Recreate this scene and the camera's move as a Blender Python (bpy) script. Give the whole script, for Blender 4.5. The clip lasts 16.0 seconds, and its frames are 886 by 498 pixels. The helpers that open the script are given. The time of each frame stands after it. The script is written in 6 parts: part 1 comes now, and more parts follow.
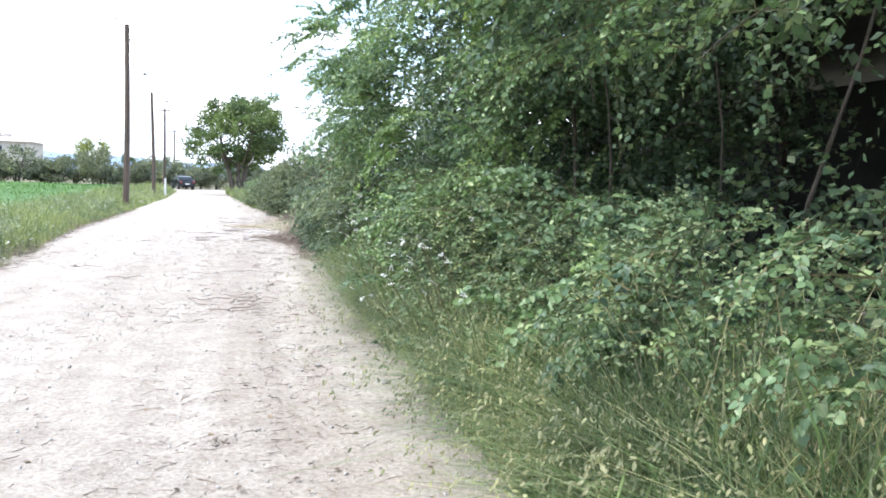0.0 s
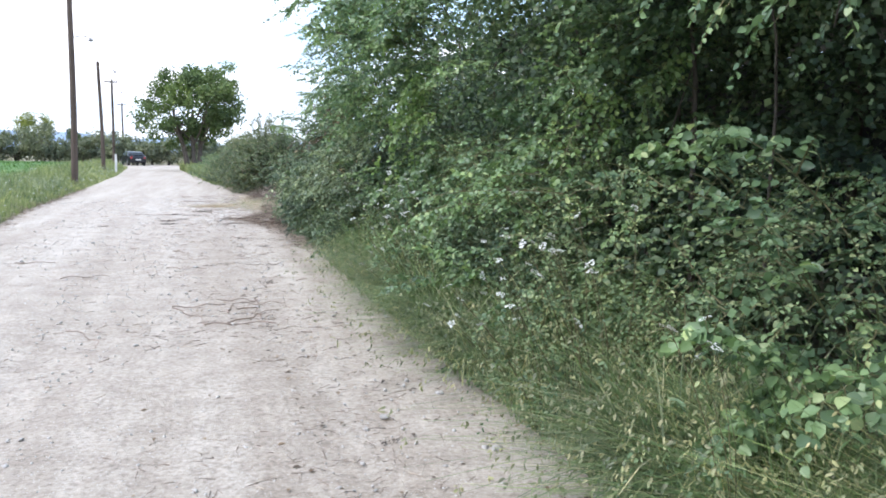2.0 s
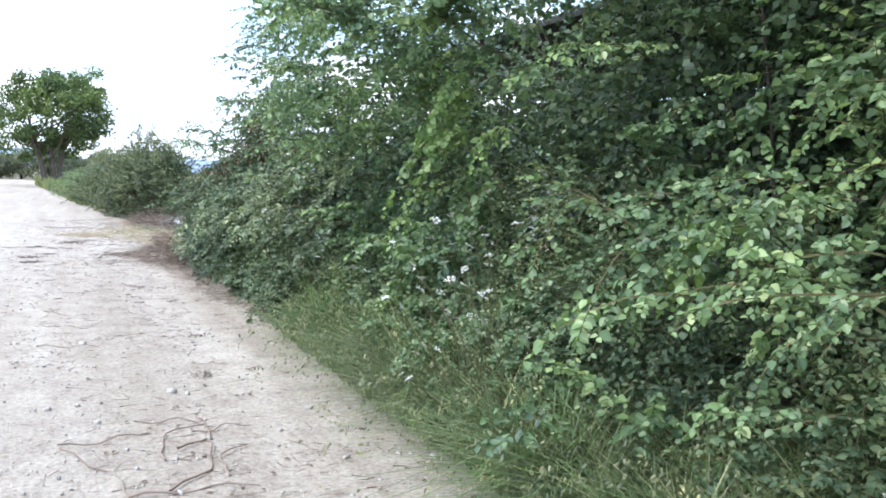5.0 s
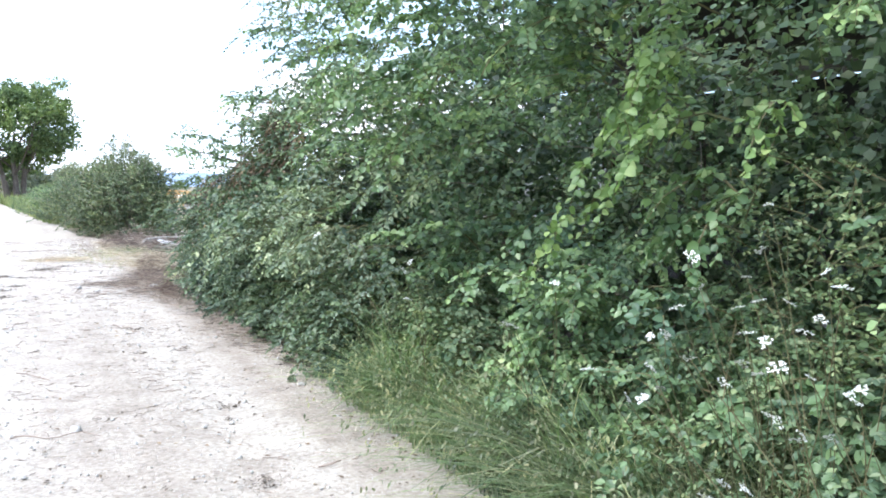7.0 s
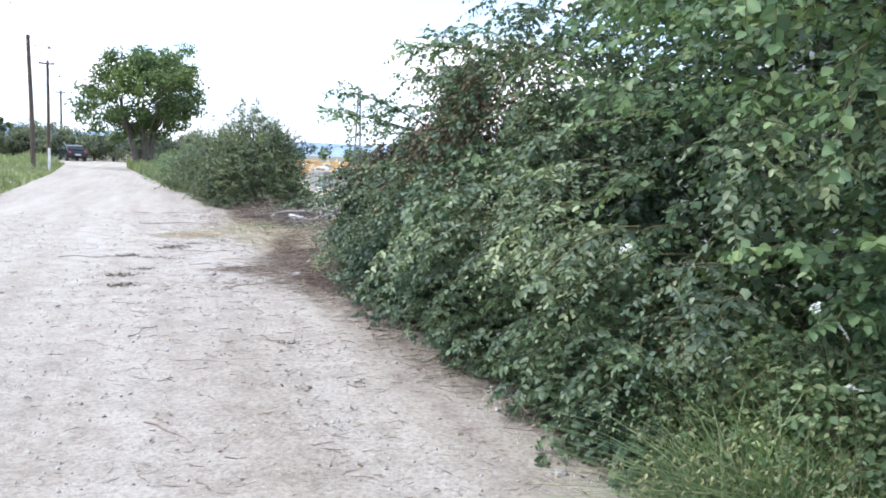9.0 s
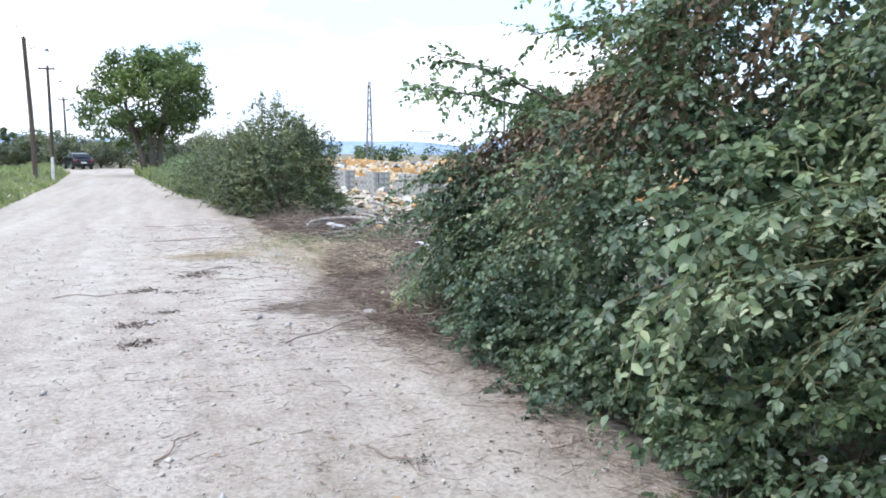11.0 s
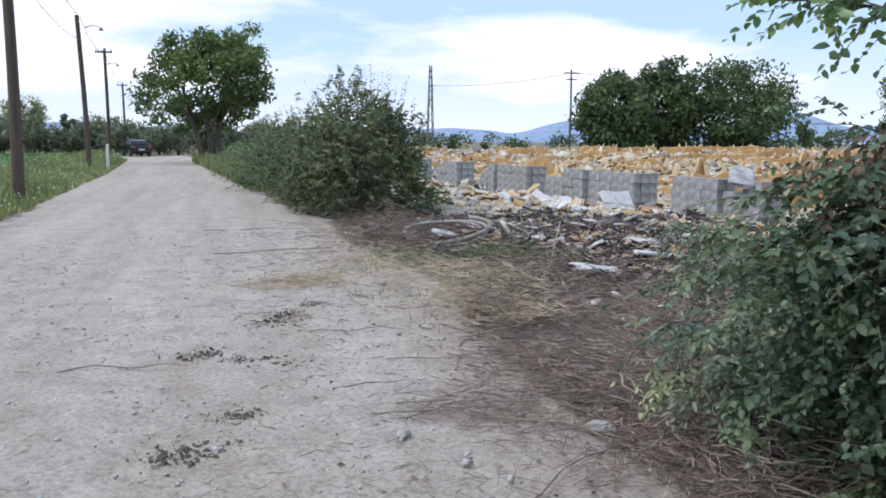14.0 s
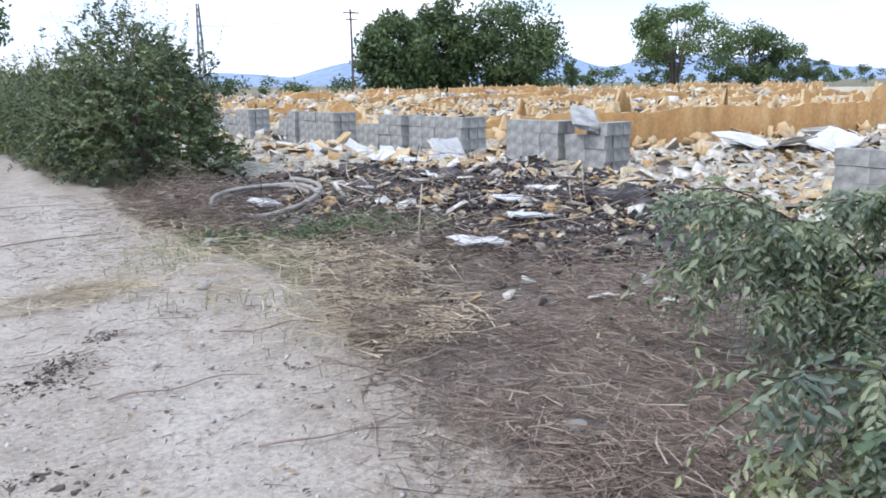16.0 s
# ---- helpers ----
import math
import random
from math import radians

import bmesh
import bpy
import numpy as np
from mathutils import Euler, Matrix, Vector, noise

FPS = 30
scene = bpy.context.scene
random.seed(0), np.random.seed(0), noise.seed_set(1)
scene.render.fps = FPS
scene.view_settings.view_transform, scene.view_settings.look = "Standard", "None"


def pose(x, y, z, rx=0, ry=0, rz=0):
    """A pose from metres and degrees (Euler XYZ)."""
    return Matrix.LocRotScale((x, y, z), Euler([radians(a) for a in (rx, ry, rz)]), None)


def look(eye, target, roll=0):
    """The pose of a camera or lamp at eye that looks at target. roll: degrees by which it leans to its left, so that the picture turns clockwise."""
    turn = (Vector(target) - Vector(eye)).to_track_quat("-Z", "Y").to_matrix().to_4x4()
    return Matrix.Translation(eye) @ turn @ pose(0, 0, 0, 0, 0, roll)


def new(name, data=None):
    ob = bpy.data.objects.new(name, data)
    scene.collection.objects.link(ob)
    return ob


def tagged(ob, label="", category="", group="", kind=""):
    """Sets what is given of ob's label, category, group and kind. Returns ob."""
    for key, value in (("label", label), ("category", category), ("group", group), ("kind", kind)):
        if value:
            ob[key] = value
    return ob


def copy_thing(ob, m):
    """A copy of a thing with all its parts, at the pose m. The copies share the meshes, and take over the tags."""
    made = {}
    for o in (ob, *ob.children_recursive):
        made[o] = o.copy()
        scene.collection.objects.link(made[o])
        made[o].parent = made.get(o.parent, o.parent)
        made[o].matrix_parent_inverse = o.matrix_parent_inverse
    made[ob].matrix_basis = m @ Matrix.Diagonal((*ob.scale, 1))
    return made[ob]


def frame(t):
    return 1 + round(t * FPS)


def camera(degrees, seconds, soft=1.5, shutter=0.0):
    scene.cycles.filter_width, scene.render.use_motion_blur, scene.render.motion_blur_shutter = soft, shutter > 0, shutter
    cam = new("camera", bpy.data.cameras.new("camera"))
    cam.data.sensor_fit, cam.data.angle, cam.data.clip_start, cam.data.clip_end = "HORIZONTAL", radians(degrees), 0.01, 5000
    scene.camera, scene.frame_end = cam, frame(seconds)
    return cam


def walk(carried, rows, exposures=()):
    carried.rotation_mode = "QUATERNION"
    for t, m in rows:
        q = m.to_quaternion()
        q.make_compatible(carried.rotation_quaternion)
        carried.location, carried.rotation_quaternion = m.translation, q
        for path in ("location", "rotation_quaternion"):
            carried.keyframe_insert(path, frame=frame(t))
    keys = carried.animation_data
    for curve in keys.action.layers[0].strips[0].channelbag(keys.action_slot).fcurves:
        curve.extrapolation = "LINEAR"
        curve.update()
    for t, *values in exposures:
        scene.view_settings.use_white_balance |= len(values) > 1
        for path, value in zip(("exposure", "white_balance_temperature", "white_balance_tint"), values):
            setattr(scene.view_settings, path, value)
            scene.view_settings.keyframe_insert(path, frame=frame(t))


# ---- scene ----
cam = camera(60.3, 16.0, 1.8)
PATH = [
    (0, (1.152, 1.516, 1.48), (1.613, 3.455, 1.313), 2.1),
    (0.5, (1.031, 2.005, 1.493), (1.534, 3.929, 1.278), -0.7),
    (1, (0.916, 2.518, 1.486), (1.453, 4.433, 1.278), 0.3),
    (1.5, (0.778, 3.028, 1.474), (1.303, 4.948, 1.276), 0.6),
    (2, (0.701, 3.531, 1.464), (1.272, 5.433, 1.226), 1.2),
    (2.5, (0.625, 4.07, 1.489), (1.212, 5.971, 1.285), 1.4),
    (3, (0.562, 4.565, 1.51), (1.261, 6.43, 1.332), -0.6),
    (3.5, (0.544, 5.116, 1.489), (1.3, 6.962, 1.351), 2.0),
    (4, (0.47, 5.601, 1.505), (1.233, 7.442, 1.33), -1.2),
    (4.2, (0.443, 5.79, 1.51), (1.22, 7.623, 1.32), -0.2),
    (6.3, (0.244, 7.75, 1.542), (1.222, 9.49, 1.409), 2.9),
    (6.5, (0.232, 7.973, 1.539), (1.227, 9.7, 1.382), -0.5),
    (7, (0.248, 8.579, 1.517), (1.191, 10.337, 1.368), 1.4),
    (7.5, (0.271, 9.198, 1.514), (1.101, 11.011, 1.349), 2.2),
    (8, (0.294, 9.84, 1.507), (1.095, 11.66, 1.302), 3.7),
    (8.5, (0.241, 10.438, 1.499), (0.931, 12.303, 1.286), 1.7),
    (8.7, (0.213, 10.658, 1.518), (0.909, 12.521, 1.303), 2.6),
    (10.8, (0.079, 13.433, 1.489), (0.75, 15.298, 1.222), 1.8),
    (11, (0.061, 13.679, 1.496), (0.734, 15.546, 1.249), 0.3),
    (11.3, (0.049, 14.012, 1.485), (0.678, 15.896, 1.254), 0.5),
    (11.5, (0.027, 14.246, 1.482), (0.543, 16.167, 1.28), 0.7),
    (12, (-0.026, 14.86, 1.48), (0.286, 16.825, 1.282), 1.3),
    (12.5, (-0.05, 15.379, 1.482), (0.269, 17.341, 1.257), 0.4),
    (13, (-0.019, 15.975, 1.479), (0.285, 17.935, 1.226), 0.3),
    (13.5, (-0.052, 16.481, 1.493), (0.445, 18.397, 1.211), -0.4),
    (14, (-0.034, 17.082, 1.485), (0.511, 18.986, 1.205), 0.4),
    (14.3, (-0.058, 17.392, 1.469), (0.539, 19.279, 1.178), 0.5),
    (14.5, (-0.038, 17.603, 1.463), (0.736, 19.415, 1.118), -1.5),
    (15, (0.024, 18.147, 1.468), (1.075, 19.805, 1.083), -0.5),
    (15.5, (0.037, 18.663, 1.454), (1.092, 20.322, 1.089), 1.3),
    (16, (0.101, 19.163, 1.47), (1.141, 20.818, 1.047), -0.8),
]
EXPO = [(0.0, 1.05, 6200, 15), (0.5, 0.8, 6200, 16), (1.5, 0.66, 6150, 16), (3.0, 0.64, 6040, 14), (4.2, 0.7, 6040, 14), (6.3, 1.1, 6000, 14), (7.5, 1.16, 6000, 14), (8.7, 0.7, 6010, 15), (10.8, 0.56, 6040, 15), (11.3, 0.42, 6040, 15), (12.0, -0.1, 6040, 15), (13.5, -0.22, 6040, 15), (14.5, -0.16, 6040, 16), (15.4, 0.13, 6010, 16), (16.0, 0.18, 6010, 16)]
walk(cam, [(t, look(eye, target, roll)) for t, eye, target, roll in PATH], EXPO)

# world: thin bright cloud over blue sky, one soft sun
SUN_EL, SUN_AZ = radians(54), radians(-95)
world = bpy.data.worlds.new("sky")
scene.world = world
world.use_nodes = True
wn, wl = world.node_tree.nodes, world.node_tree.links
wn.clear()
w_out = wn.new("ShaderNodeOutputWorld")
w_bg = wn.new("ShaderNodeBackground")
w_sky = wn.new("ShaderNodeTexSky")
w_sky.sky_type = "NISHITA"
w_sky.sun_disc = False
w_sky.sun_elevation, w_sky.sun_rotation = SUN_EL, SUN_AZ
w_sky.dust_density = 0.4
w_gain = wn.new("ShaderNodeMix")
w_gain.data_type, w_gain.blend_type = "RGBA", "MULTIPLY"
w_gain.inputs[0].default_value = 1.0
w_gain.inputs[7].default_value = (1.35, 1.25, 1.12, 1)
w_co = wn.new("ShaderNodeTexCoord")
w_map = wn.new("ShaderNodeMapping")
w_map.inputs["Scale"].default_value = (1.5, 1.5, 6.5)
w_noise = wn.new("ShaderNodeTexNoise")
w_noise.inputs["Scale"].default_value = 1.25
w_noise.inputs["Detail"].default_value = 7
w_noise.inputs["Roughness"].default_value = 0.52
w_ramp = wn.new("ShaderNodeValToRGB")
w_ramp.color_ramp.elements[0].position, w_ramp.color_ramp.elements[1].position = 0.49, 0.57
w_mix = wn.new("ShaderNodeMix")
w_mix.data_type = "RGBA"
w_mix.inputs[7].default_value = (11.6, 11.8, 12.2, 1)
wl.new(w_co.outputs["Generated"], w_map.inputs[0])
wl.new(w_map.outputs[0], w_noise.inputs[0])
wl.new(w_noise.outputs[0], w_ramp.inputs[0])
wl.new(w_sky.outputs[0], w_gain.inputs[6])
w_haze = wn.new("ShaderNodeMix")
w_haze.data_type = "RGBA"
w_haze.inputs[0].default_value = 0.75
w_haze.inputs[7].default_value = (6.8, 9.4, 12.2, 1)
wl.new(w_gain.outputs[2], w_haze.inputs[6])
wl.new(w_haze.outputs[2], w_mix.inputs[6])
w_sep = wn.new("ShaderNodeSeparateXYZ")
wl.new(w_co.outputs["Generated"], w_sep.inputs[0])
w_low = wn.new("ShaderNodeMapRange")
w_low.inputs[1].default_value, w_low.inputs[2].default_value, w_low.inputs[3].default_value, w_low.inputs[4].default_value = 0.0, 0.13, 0.7, 0.0
wl.new(w_sep.outputs[2], w_low.inputs[0])
w_max = wn.new("ShaderNodeMath")
w_max.operation = "MAXIMUM"
wl.new(w_low.outputs[0], w_max.inputs[1])
wl.new(w_ramp.outputs[0], w_max.inputs[0])
wl.new(w_max.outputs[0], w_mix.inputs[0])
wl.new(w_mix.outputs[2], w_bg.inputs[0])
w_bg.inputs[1].default_value = 0.11
wl.new(w_bg.outputs[0], w_out.inputs[0])
sun = new("sun", bpy.data.lights.new("sun", "SUN"))
sun.data.energy, sun.data.angle, sun.data.color = 2.4, radians(26), (1.0, 0.96, 0.90)
sun.matrix_world = look((-60 * math.cos(SUN_EL), -6, 60 * math.sin(SUN_EL)), (0, 0, 0))

# ---- numeric helpers ----
rng = np.random.default_rng(7)


def vn(x, y, s=0):
    """Smooth lattice noise from -1 to 1."""
    x, y = np.asarray(x, float), np.asarray(y, float)
    xi, yi = np.floor(x), np.floor(y)
    fx, fy = x - xi, y - yi
    fx, fy = fx * fx * (3 - 2 * fx), fy * fy * (3 - 2 * fy)

    def h(a, b):
        v = np.sin(a * 127.1 + b * 311.7 + s * 74.7) * 43758.5453
        return (v - np.floor(v)) * 2 - 1
    return (h(xi, yi) * (1 - fx) + h(xi + 1, yi) * fx) * (1 - fy) + (h(xi, yi + 1) * (1 - fx) + h(xi + 1, yi + 1) * fx) * fy


def unit(v):
    return v / np.maximum(np.linalg.norm(v, axis=-1, keepdims=True), 1e-9)


def raw(name, V, F, mat, smooth=False, index=None):
    """A mesh from arrays of corners and equal-sized faces."""
    V, F = np.asarray(V, float).reshape(-1, 3), np.asarray(F, int)
    me = bpy.data.meshes.new(name)
    me.vertices.add(len(V))
    me.vertices.foreach_set("co", V.astype(np.float32).ravel())
    me.loops.add(F.size)
    me.loops.foreach_set("vertex_index", F.astype(np.int32).ravel())
    me.polygons.add(len(F))
    me.polygons.foreach_set("loop_start", (np.arange(len(F)) * F.shape[1]).astype(np.int32))
    for m in mat if isinstance(mat, (list, tuple)) else [mat]:
        me.materials.append(m)
    if index is not None:
        me.polygons.foreach_set("material_index", np.asarray(index, np.int32))
    if smooth:
        me.polygons.foreach_set("use_smooth", np.ones(len(F), bool))
    me.update(calc_edges=True)
    return me


def from_bm(name, bm, mat):
    me = bpy.data.meshes.new(name)
    bm.to_mesh(me)
    bm.free()
    for m in mat if isinstance(mat, (list, tuple)) else [mat]:
        me.materials.append(m)
    return me


def thing(name, loc, label, category, group="", kind=""):
    ob = new(name)
    ob.empty_display_size = 0.1
    ob.location = loc
    return tagged(ob, label, category, group, kind)


def part(name, me, parent, label="", loc=(0, 0, 0), kind=""):
    ob = new(name, me)
    ob.parent = parent
    ob.location = loc
    return tagged(ob, label, "", "", kind)


def blades(P, D, U, L, W, fold=0.25, droop=0.12):
    """Leaves: six corners and two quads each, folded along the rib."""
    S = np.cross(D, U)
    L, W = L[:, None], W[:, None]
    b = P
    t = P + D * L - U * (L * droop)
    l1, r1 = P + D * L * 0.3 + S * W + U * W * fold, P + D * L * 0.3 - S * W + U * W * fold
    l2, r2 = P + D * L * 0.68 + S * W * 0.8 + U * W * fold * 0.5, P + D * L * 0.68 - S * W * 0.8 + U * W * fold * 0.5
    V = np.stack([b, l1, l2, t, r2, r1], 1).reshape(-1, 3)
    n = np.arange(len(P))[:, None] * 6
    F = np.concatenate([n + np.array([[0, 3, 2, 1]]), n + np.array([[0, 5, 4, 3]])])
    return V, F


def kites(P, D, U, L, W, droop=0.12):
    """Small or deep-lying leaves: one folded quad each."""
    S = np.cross(D, U)
    L, W = L[:, None], W[:, None]
    V = np.stack([P, P + D * L * 0.45 + S * W * 1.1, P + D * L - U * (L * droop), P + D * L * 0.45 - S * W * 1.1], 1).reshape(-1, 3)
    return V, np.arange(len(P))[:, None] * 4 + np.array([[0, 1, 2, 3]])


def ribbons(pts, width, flat):
    """Strips along (n, k, 3) lines, tapering to the end; flat: (n, 3) across."""
    n, k, _ = pts.shape
    w = width[:, None, None] * np.linspace(1, 0.25, k)[None, :, None]
    V = np.stack([pts - flat[:, None] * w, pts + flat[:, None] * w], 2).reshape(-1, 3)
    base = (np.arange(n)[:, None] * k + np.arange(k - 1)[None]).ravel()[:, None] * 2
    return V, base + np.array([[0, 1, 3, 2]])


def tube(pts, rad, sides=6):
    """A tapered tube along points."""
    pts, rad = np.asarray(pts, float), np.asarray(rad, float)
    tan = unit(np.gradient(pts, axis=0))
    ref = np.where(np.abs(tan[:, 2:]) < 0.9, np.array([[0, 0, 1.0]]), np.array([[1.0, 0, 0]]))
    a = unit(np.cross(tan, ref))
    b = np.cross(tan, a)
    ang = np.linspace(0, 2 * np.pi, sides, endpoint=False)
    V = pts[:, None] + rad[:, None, None] * (np.cos(ang)[None, :, None] * a[:, None] + np.sin(ang)[None, :, None] * b[:, None])
    i, j = np.meshgrid(np.arange(len(pts) - 1), np.arange(sides), indexing="ij")
    i, j = i.ravel(), j.ravel()
    j2 = (j + 1) % sides
    F = np.stack([i * sides + j, i * sides + j2, (i + 1) * sides + j2, (i + 1) * sides + j], 1)
    return V.reshape(-1, 3), F


def join(chunks):
    Vs, Fs, off = [], [], 0
    for V, F in chunks:
        Vs.append(V)
        Fs.append(F + off)
        off += len(V)
    return np.concatenate(Vs), np.concatenate(Fs)


def shoots(B, D, length, m, leaf, wide, sag, up=0.6, seed=0, spread=0.85, shape=blades):
    """Leafy shoots from B along D: m leaves each, alternating. Returns leaf arrays and stem arrays."""
    g = np.random.default_rng(seed)
    n = len(B)
    s = np.linspace(0.12, 1, m)[None, :, None] * np.ones((n, 1, 1))
    s = np.clip(s + g.normal(0, 0.02, s.shape), 0.05, 1.05)
    ln, sg = length[:, None, None], sag[:, None, None]
    pos = B[:, None] + D[:, None] * s * ln - np.array([0, 0, 1.0]) * sg * s * s * ln
    tan = unit(D[:, None] - np.array([0, 0, 2.0]) * sg * s)
    side = unit(np.cross(tan, np.array([0.15, 0.1, 1.0])))
    sign = np.where(np.arange(m) % 2 == 0, 1.0, -1.0)[None, :, None]
    d = unit(tan * 0.55 + side * sign * spread + g.normal(0, 0.28, pos.shape) - np.array([0, 0, 0.28]))
    u = unit(np.array([-0.25, -0.1, up]) + g.normal(0, 0.42, pos.shape))
    u = unit(u - d * np.sum(u * d, -1, keepdims=True))
    size = np.asarray(leaf) * g.uniform(0.65, 1.25, (n, m)) * (1 - 0.35 * s[..., 0] ** 3)
    LV = shape(pos.reshape(-1, 3), d.reshape(-1, 3), u.reshape(-1, 3), size.ravel(), size.ravel() * wide)
    k = np.linspace(0, 1, 3)[None, :, None]
    line = B[:, None] + D[:, None] * k * ln - np.array([0, 0, 1.0]) * sg * k * k * ln
    across = unit(np.cross(D, g.normal(0, 1, D.shape)))
    SV = ribbons(line, np.full(n, 0.0035), across)
    return LV, SV


def sprays(B, D, length, k, m, leaf, wide, sag, seed=0, shape=blades, fan=0.8, up=0.6, reach=0.48):
    """Branches from B along D, each with k leafy side shoots in a drooping fan. Returns leaf arrays and stem arrays."""
    g = np.random.default_rng(seed)
    n = len(B)
    s = np.linspace(0.18, 1, k)[None, :, None] + g.normal(0, 0.03, (n, k, 1))
    ln, sg = length[:, None, None], sag[:, None, None]
    down = np.array([0, 0, 1.0])
    pos = B[:, None] + D[:, None] * s * ln - down * sg * s * s * ln
    tan = unit(D[:, None] - 2 * down * sg * s)
    side = unit(np.cross(tan, np.array([0.2, 0.1, 1.0])))
    sign = np.where(np.arange(k) % 2 == 0, 1.0, -1.0)[None, :, None]
    splay = np.where(np.arange(k) == k - 1, 0.1, fan)[None, :, None]
    d = unit(tan * 0.75 + side * sign * splay + g.normal(0, 0.2, pos.shape))
    sl = ln[..., 0] * reach * (1.15 - 0.6 * s[..., 0]) * g.uniform(0.7, 1.3, (n, k))
    size = np.repeat(np.broadcast_to(np.asarray(leaf, float).reshape(-1, 1), (n, 1)), k, 0)
    lv, sv = shoots(pos.reshape(-1, 3), d.reshape(-1, 3), sl.ravel(), m, size, wide, np.repeat(sag, k) * g.uniform(0.5, 1.1, n * k), up, seed + 1, 0.8, shape)
    q = np.linspace(0, 1, 5)[None, :, None]
    line = B[:, None] + D[:, None] * q * ln - down * sg * q * q * ln
    main = ribbons(line, np.full(n, 0.006), unit(np.cross(D, g.normal(0, 1, D.shape))))
    return lv, join([sv, main])


# ---- materials ----
def mat(name, rough=0.8, metal=0.0):
    m = bpy.data.materials.new(name)
    m.use_nodes = True
    nt = m.node_tree
    p = nt.nodes["Principled BSDF"]
    p.inputs["Roughness"].default_value, p.inputs["Metallic"].default_value = rough, metal
    return m, nt, p


def ramp(nt, src, stops):
    r = nt.nodes.new("ShaderNodeValToRGB")
    e = r.color_ramp.elements
    while len(e) < len(stops):
        e.new(0.5)
    for el, (pos, c) in zip(e, stops):
        el.position, el.color = pos, (*c, 1)
    nt.links.new(src, r.inputs[0])
    return r.outputs[0]


def noise_tex(nt, scale, detail=5, rough=0.55, stretch=None):
    co = nt.nodes.new("ShaderNodeTexCoord")
    src = co.outputs["Object"]
    if stretch:
        mp = nt.nodes.new("ShaderNodeMapping")
        mp.inputs["Scale"].default_value = stretch
        nt.links.new(src, mp.inputs[0])
        src = mp.outputs[0]
    n = nt.nodes.new("ShaderNodeTexNoise")
    n.inputs["Scale"].default_value, n.inputs["Detail"].default_value, n.inputs["Roughness"].default_value = scale, detail, rough
    nt.links.new(src, n.inputs["Vector"])
    return n.outputs[0]


def mixc(nt, fac, a, b, mode="MIX"):
    x = nt.nodes.new("ShaderNodeMix")
    x.data_type, x.blend_type = "RGBA", mode
    for sock, v in ((x.inputs[0], fac), (x.inputs[6], a), (x.inputs[7], b)):
        if isinstance(v, (int, float)):
            sock.default_value = v
        elif isinstance(v, tuple):
            sock.default_value = (*v, 1)
        else:
            nt.links.new(v, sock)
    return x.outputs[2]


def bump(nt, p, src, strength=0.4, dist=0.02):
    b = nt.nodes.new("ShaderNodeBump")
    b.inputs["Strength"].default_value, b.inputs["Distance"].default_value = strength, dist
    nt.links.new(src, b.inputs["Height"])
    nt.links.new(b.outputs[0], p.inputs["Normal"])


def foliage(name, stops, rough=0.45, glow=0.22, big=0.9):
    """Leaf material: colour by island, patches at plant size, light shining through."""
    m, nt, p = mat(name, rough)
    geo = nt.nodes.new("ShaderNodeNewGeometry")
    c = ramp(nt, geo.outputs["Random Per Island"], stops)
    dead = glow == 0
    patch = ramp(nt, noise_tex(nt, big, 3), [(0.32, (0.78, 0.78, 0.78)), (0.68, (1.2, 1.2, 1.2))] if dead else [(0.32, (0.6, 0.66, 0.72)), (0.68, (1.5, 1.4, 1.12))])
    c = mixc(nt, 1.0, c, patch, "MULTIPLY")
    tuft = ramp(nt, noise_tex(nt, big * 4.5, 2), [(0.3, (0.8, 0.8, 0.8)), (0.7, (1.2, 1.2, 1.2))] if dead else [(0.3, (0.66, 0.7, 0.74)), (0.7, (1.38, 1.32, 1.15))])
    c = mixc(nt, 1.0, c, tuft, "MULTIPLY")
    nt.links.new(c, p.inputs["Base Color"])
    p.inputs["Specular IOR Level"].default_value = 0.2 if dead else 0.45
    tr = nt.nodes.new("ShaderNodeBsdfTranslucent")
    nt.links.new(mixc(nt, 1.0, c, (1.16, 1.22, 0.84), "MULTIPLY"), tr.inputs[0])
    ms = nt.nodes.new("ShaderNodeMixShader")
    ms.inputs[0].default_value = glow
    nt.links.new(p.outputs[0], ms.inputs[1])
    nt.links.new(tr.outputs[0], ms.inputs[2])
    nt.links.new(ms.outputs[0], nt.nodes["Material Output"].inputs[0])
    return m


LEAF = foliage("hedge_leaf", [(0.0, (0.085, 0.145, 0.09)), (0.5, (0.14, 0.228, 0.13)), (0.85, (0.20, 0.305, 0.165)), (1.0, (0.33, 0.41, 0.26))], 0.42, 0.28)
# deeper green of the hedge end; also paints shade into the inner foliage
LEAF_END_SHADE = foliage("hedge_end_and_shade_leaf", [(0.0, (0.054, 0.092, 0.064)), (0.5, (0.092, 0.145, 0.094)), (0.9, (0.138, 0.198, 0.13)), (1.0, (0.24, 0.285, 0.215))], 0.42, 0.26)
LEAF_SPRAY = foliage("spray_leaf", [(0.0, (0.15, 0.19, 0.135)), (0.5, (0.245, 0.295, 0.22)), (1.0, (0.42, 0.46, 0.36))], 0.38, 0.34)
LEAF_FINE = foliage("feathery_leaf", [(0.0, (0.10, 0.15, 0.105)), (0.5, (0.175, 0.238, 0.17)), (0.9, (0.24, 0.305, 0.22)), (1.0, (0.36, 0.405, 0.31))], 0.42, 0.28)
LEAF_FRESH = foliage("young_leaf", [(0.0, (0.12, 0.205, 0.095)), (0.6, (0.185, 0.29, 0.125)), (1.0, (0.27, 0.36, 0.18))], glow=0.38)
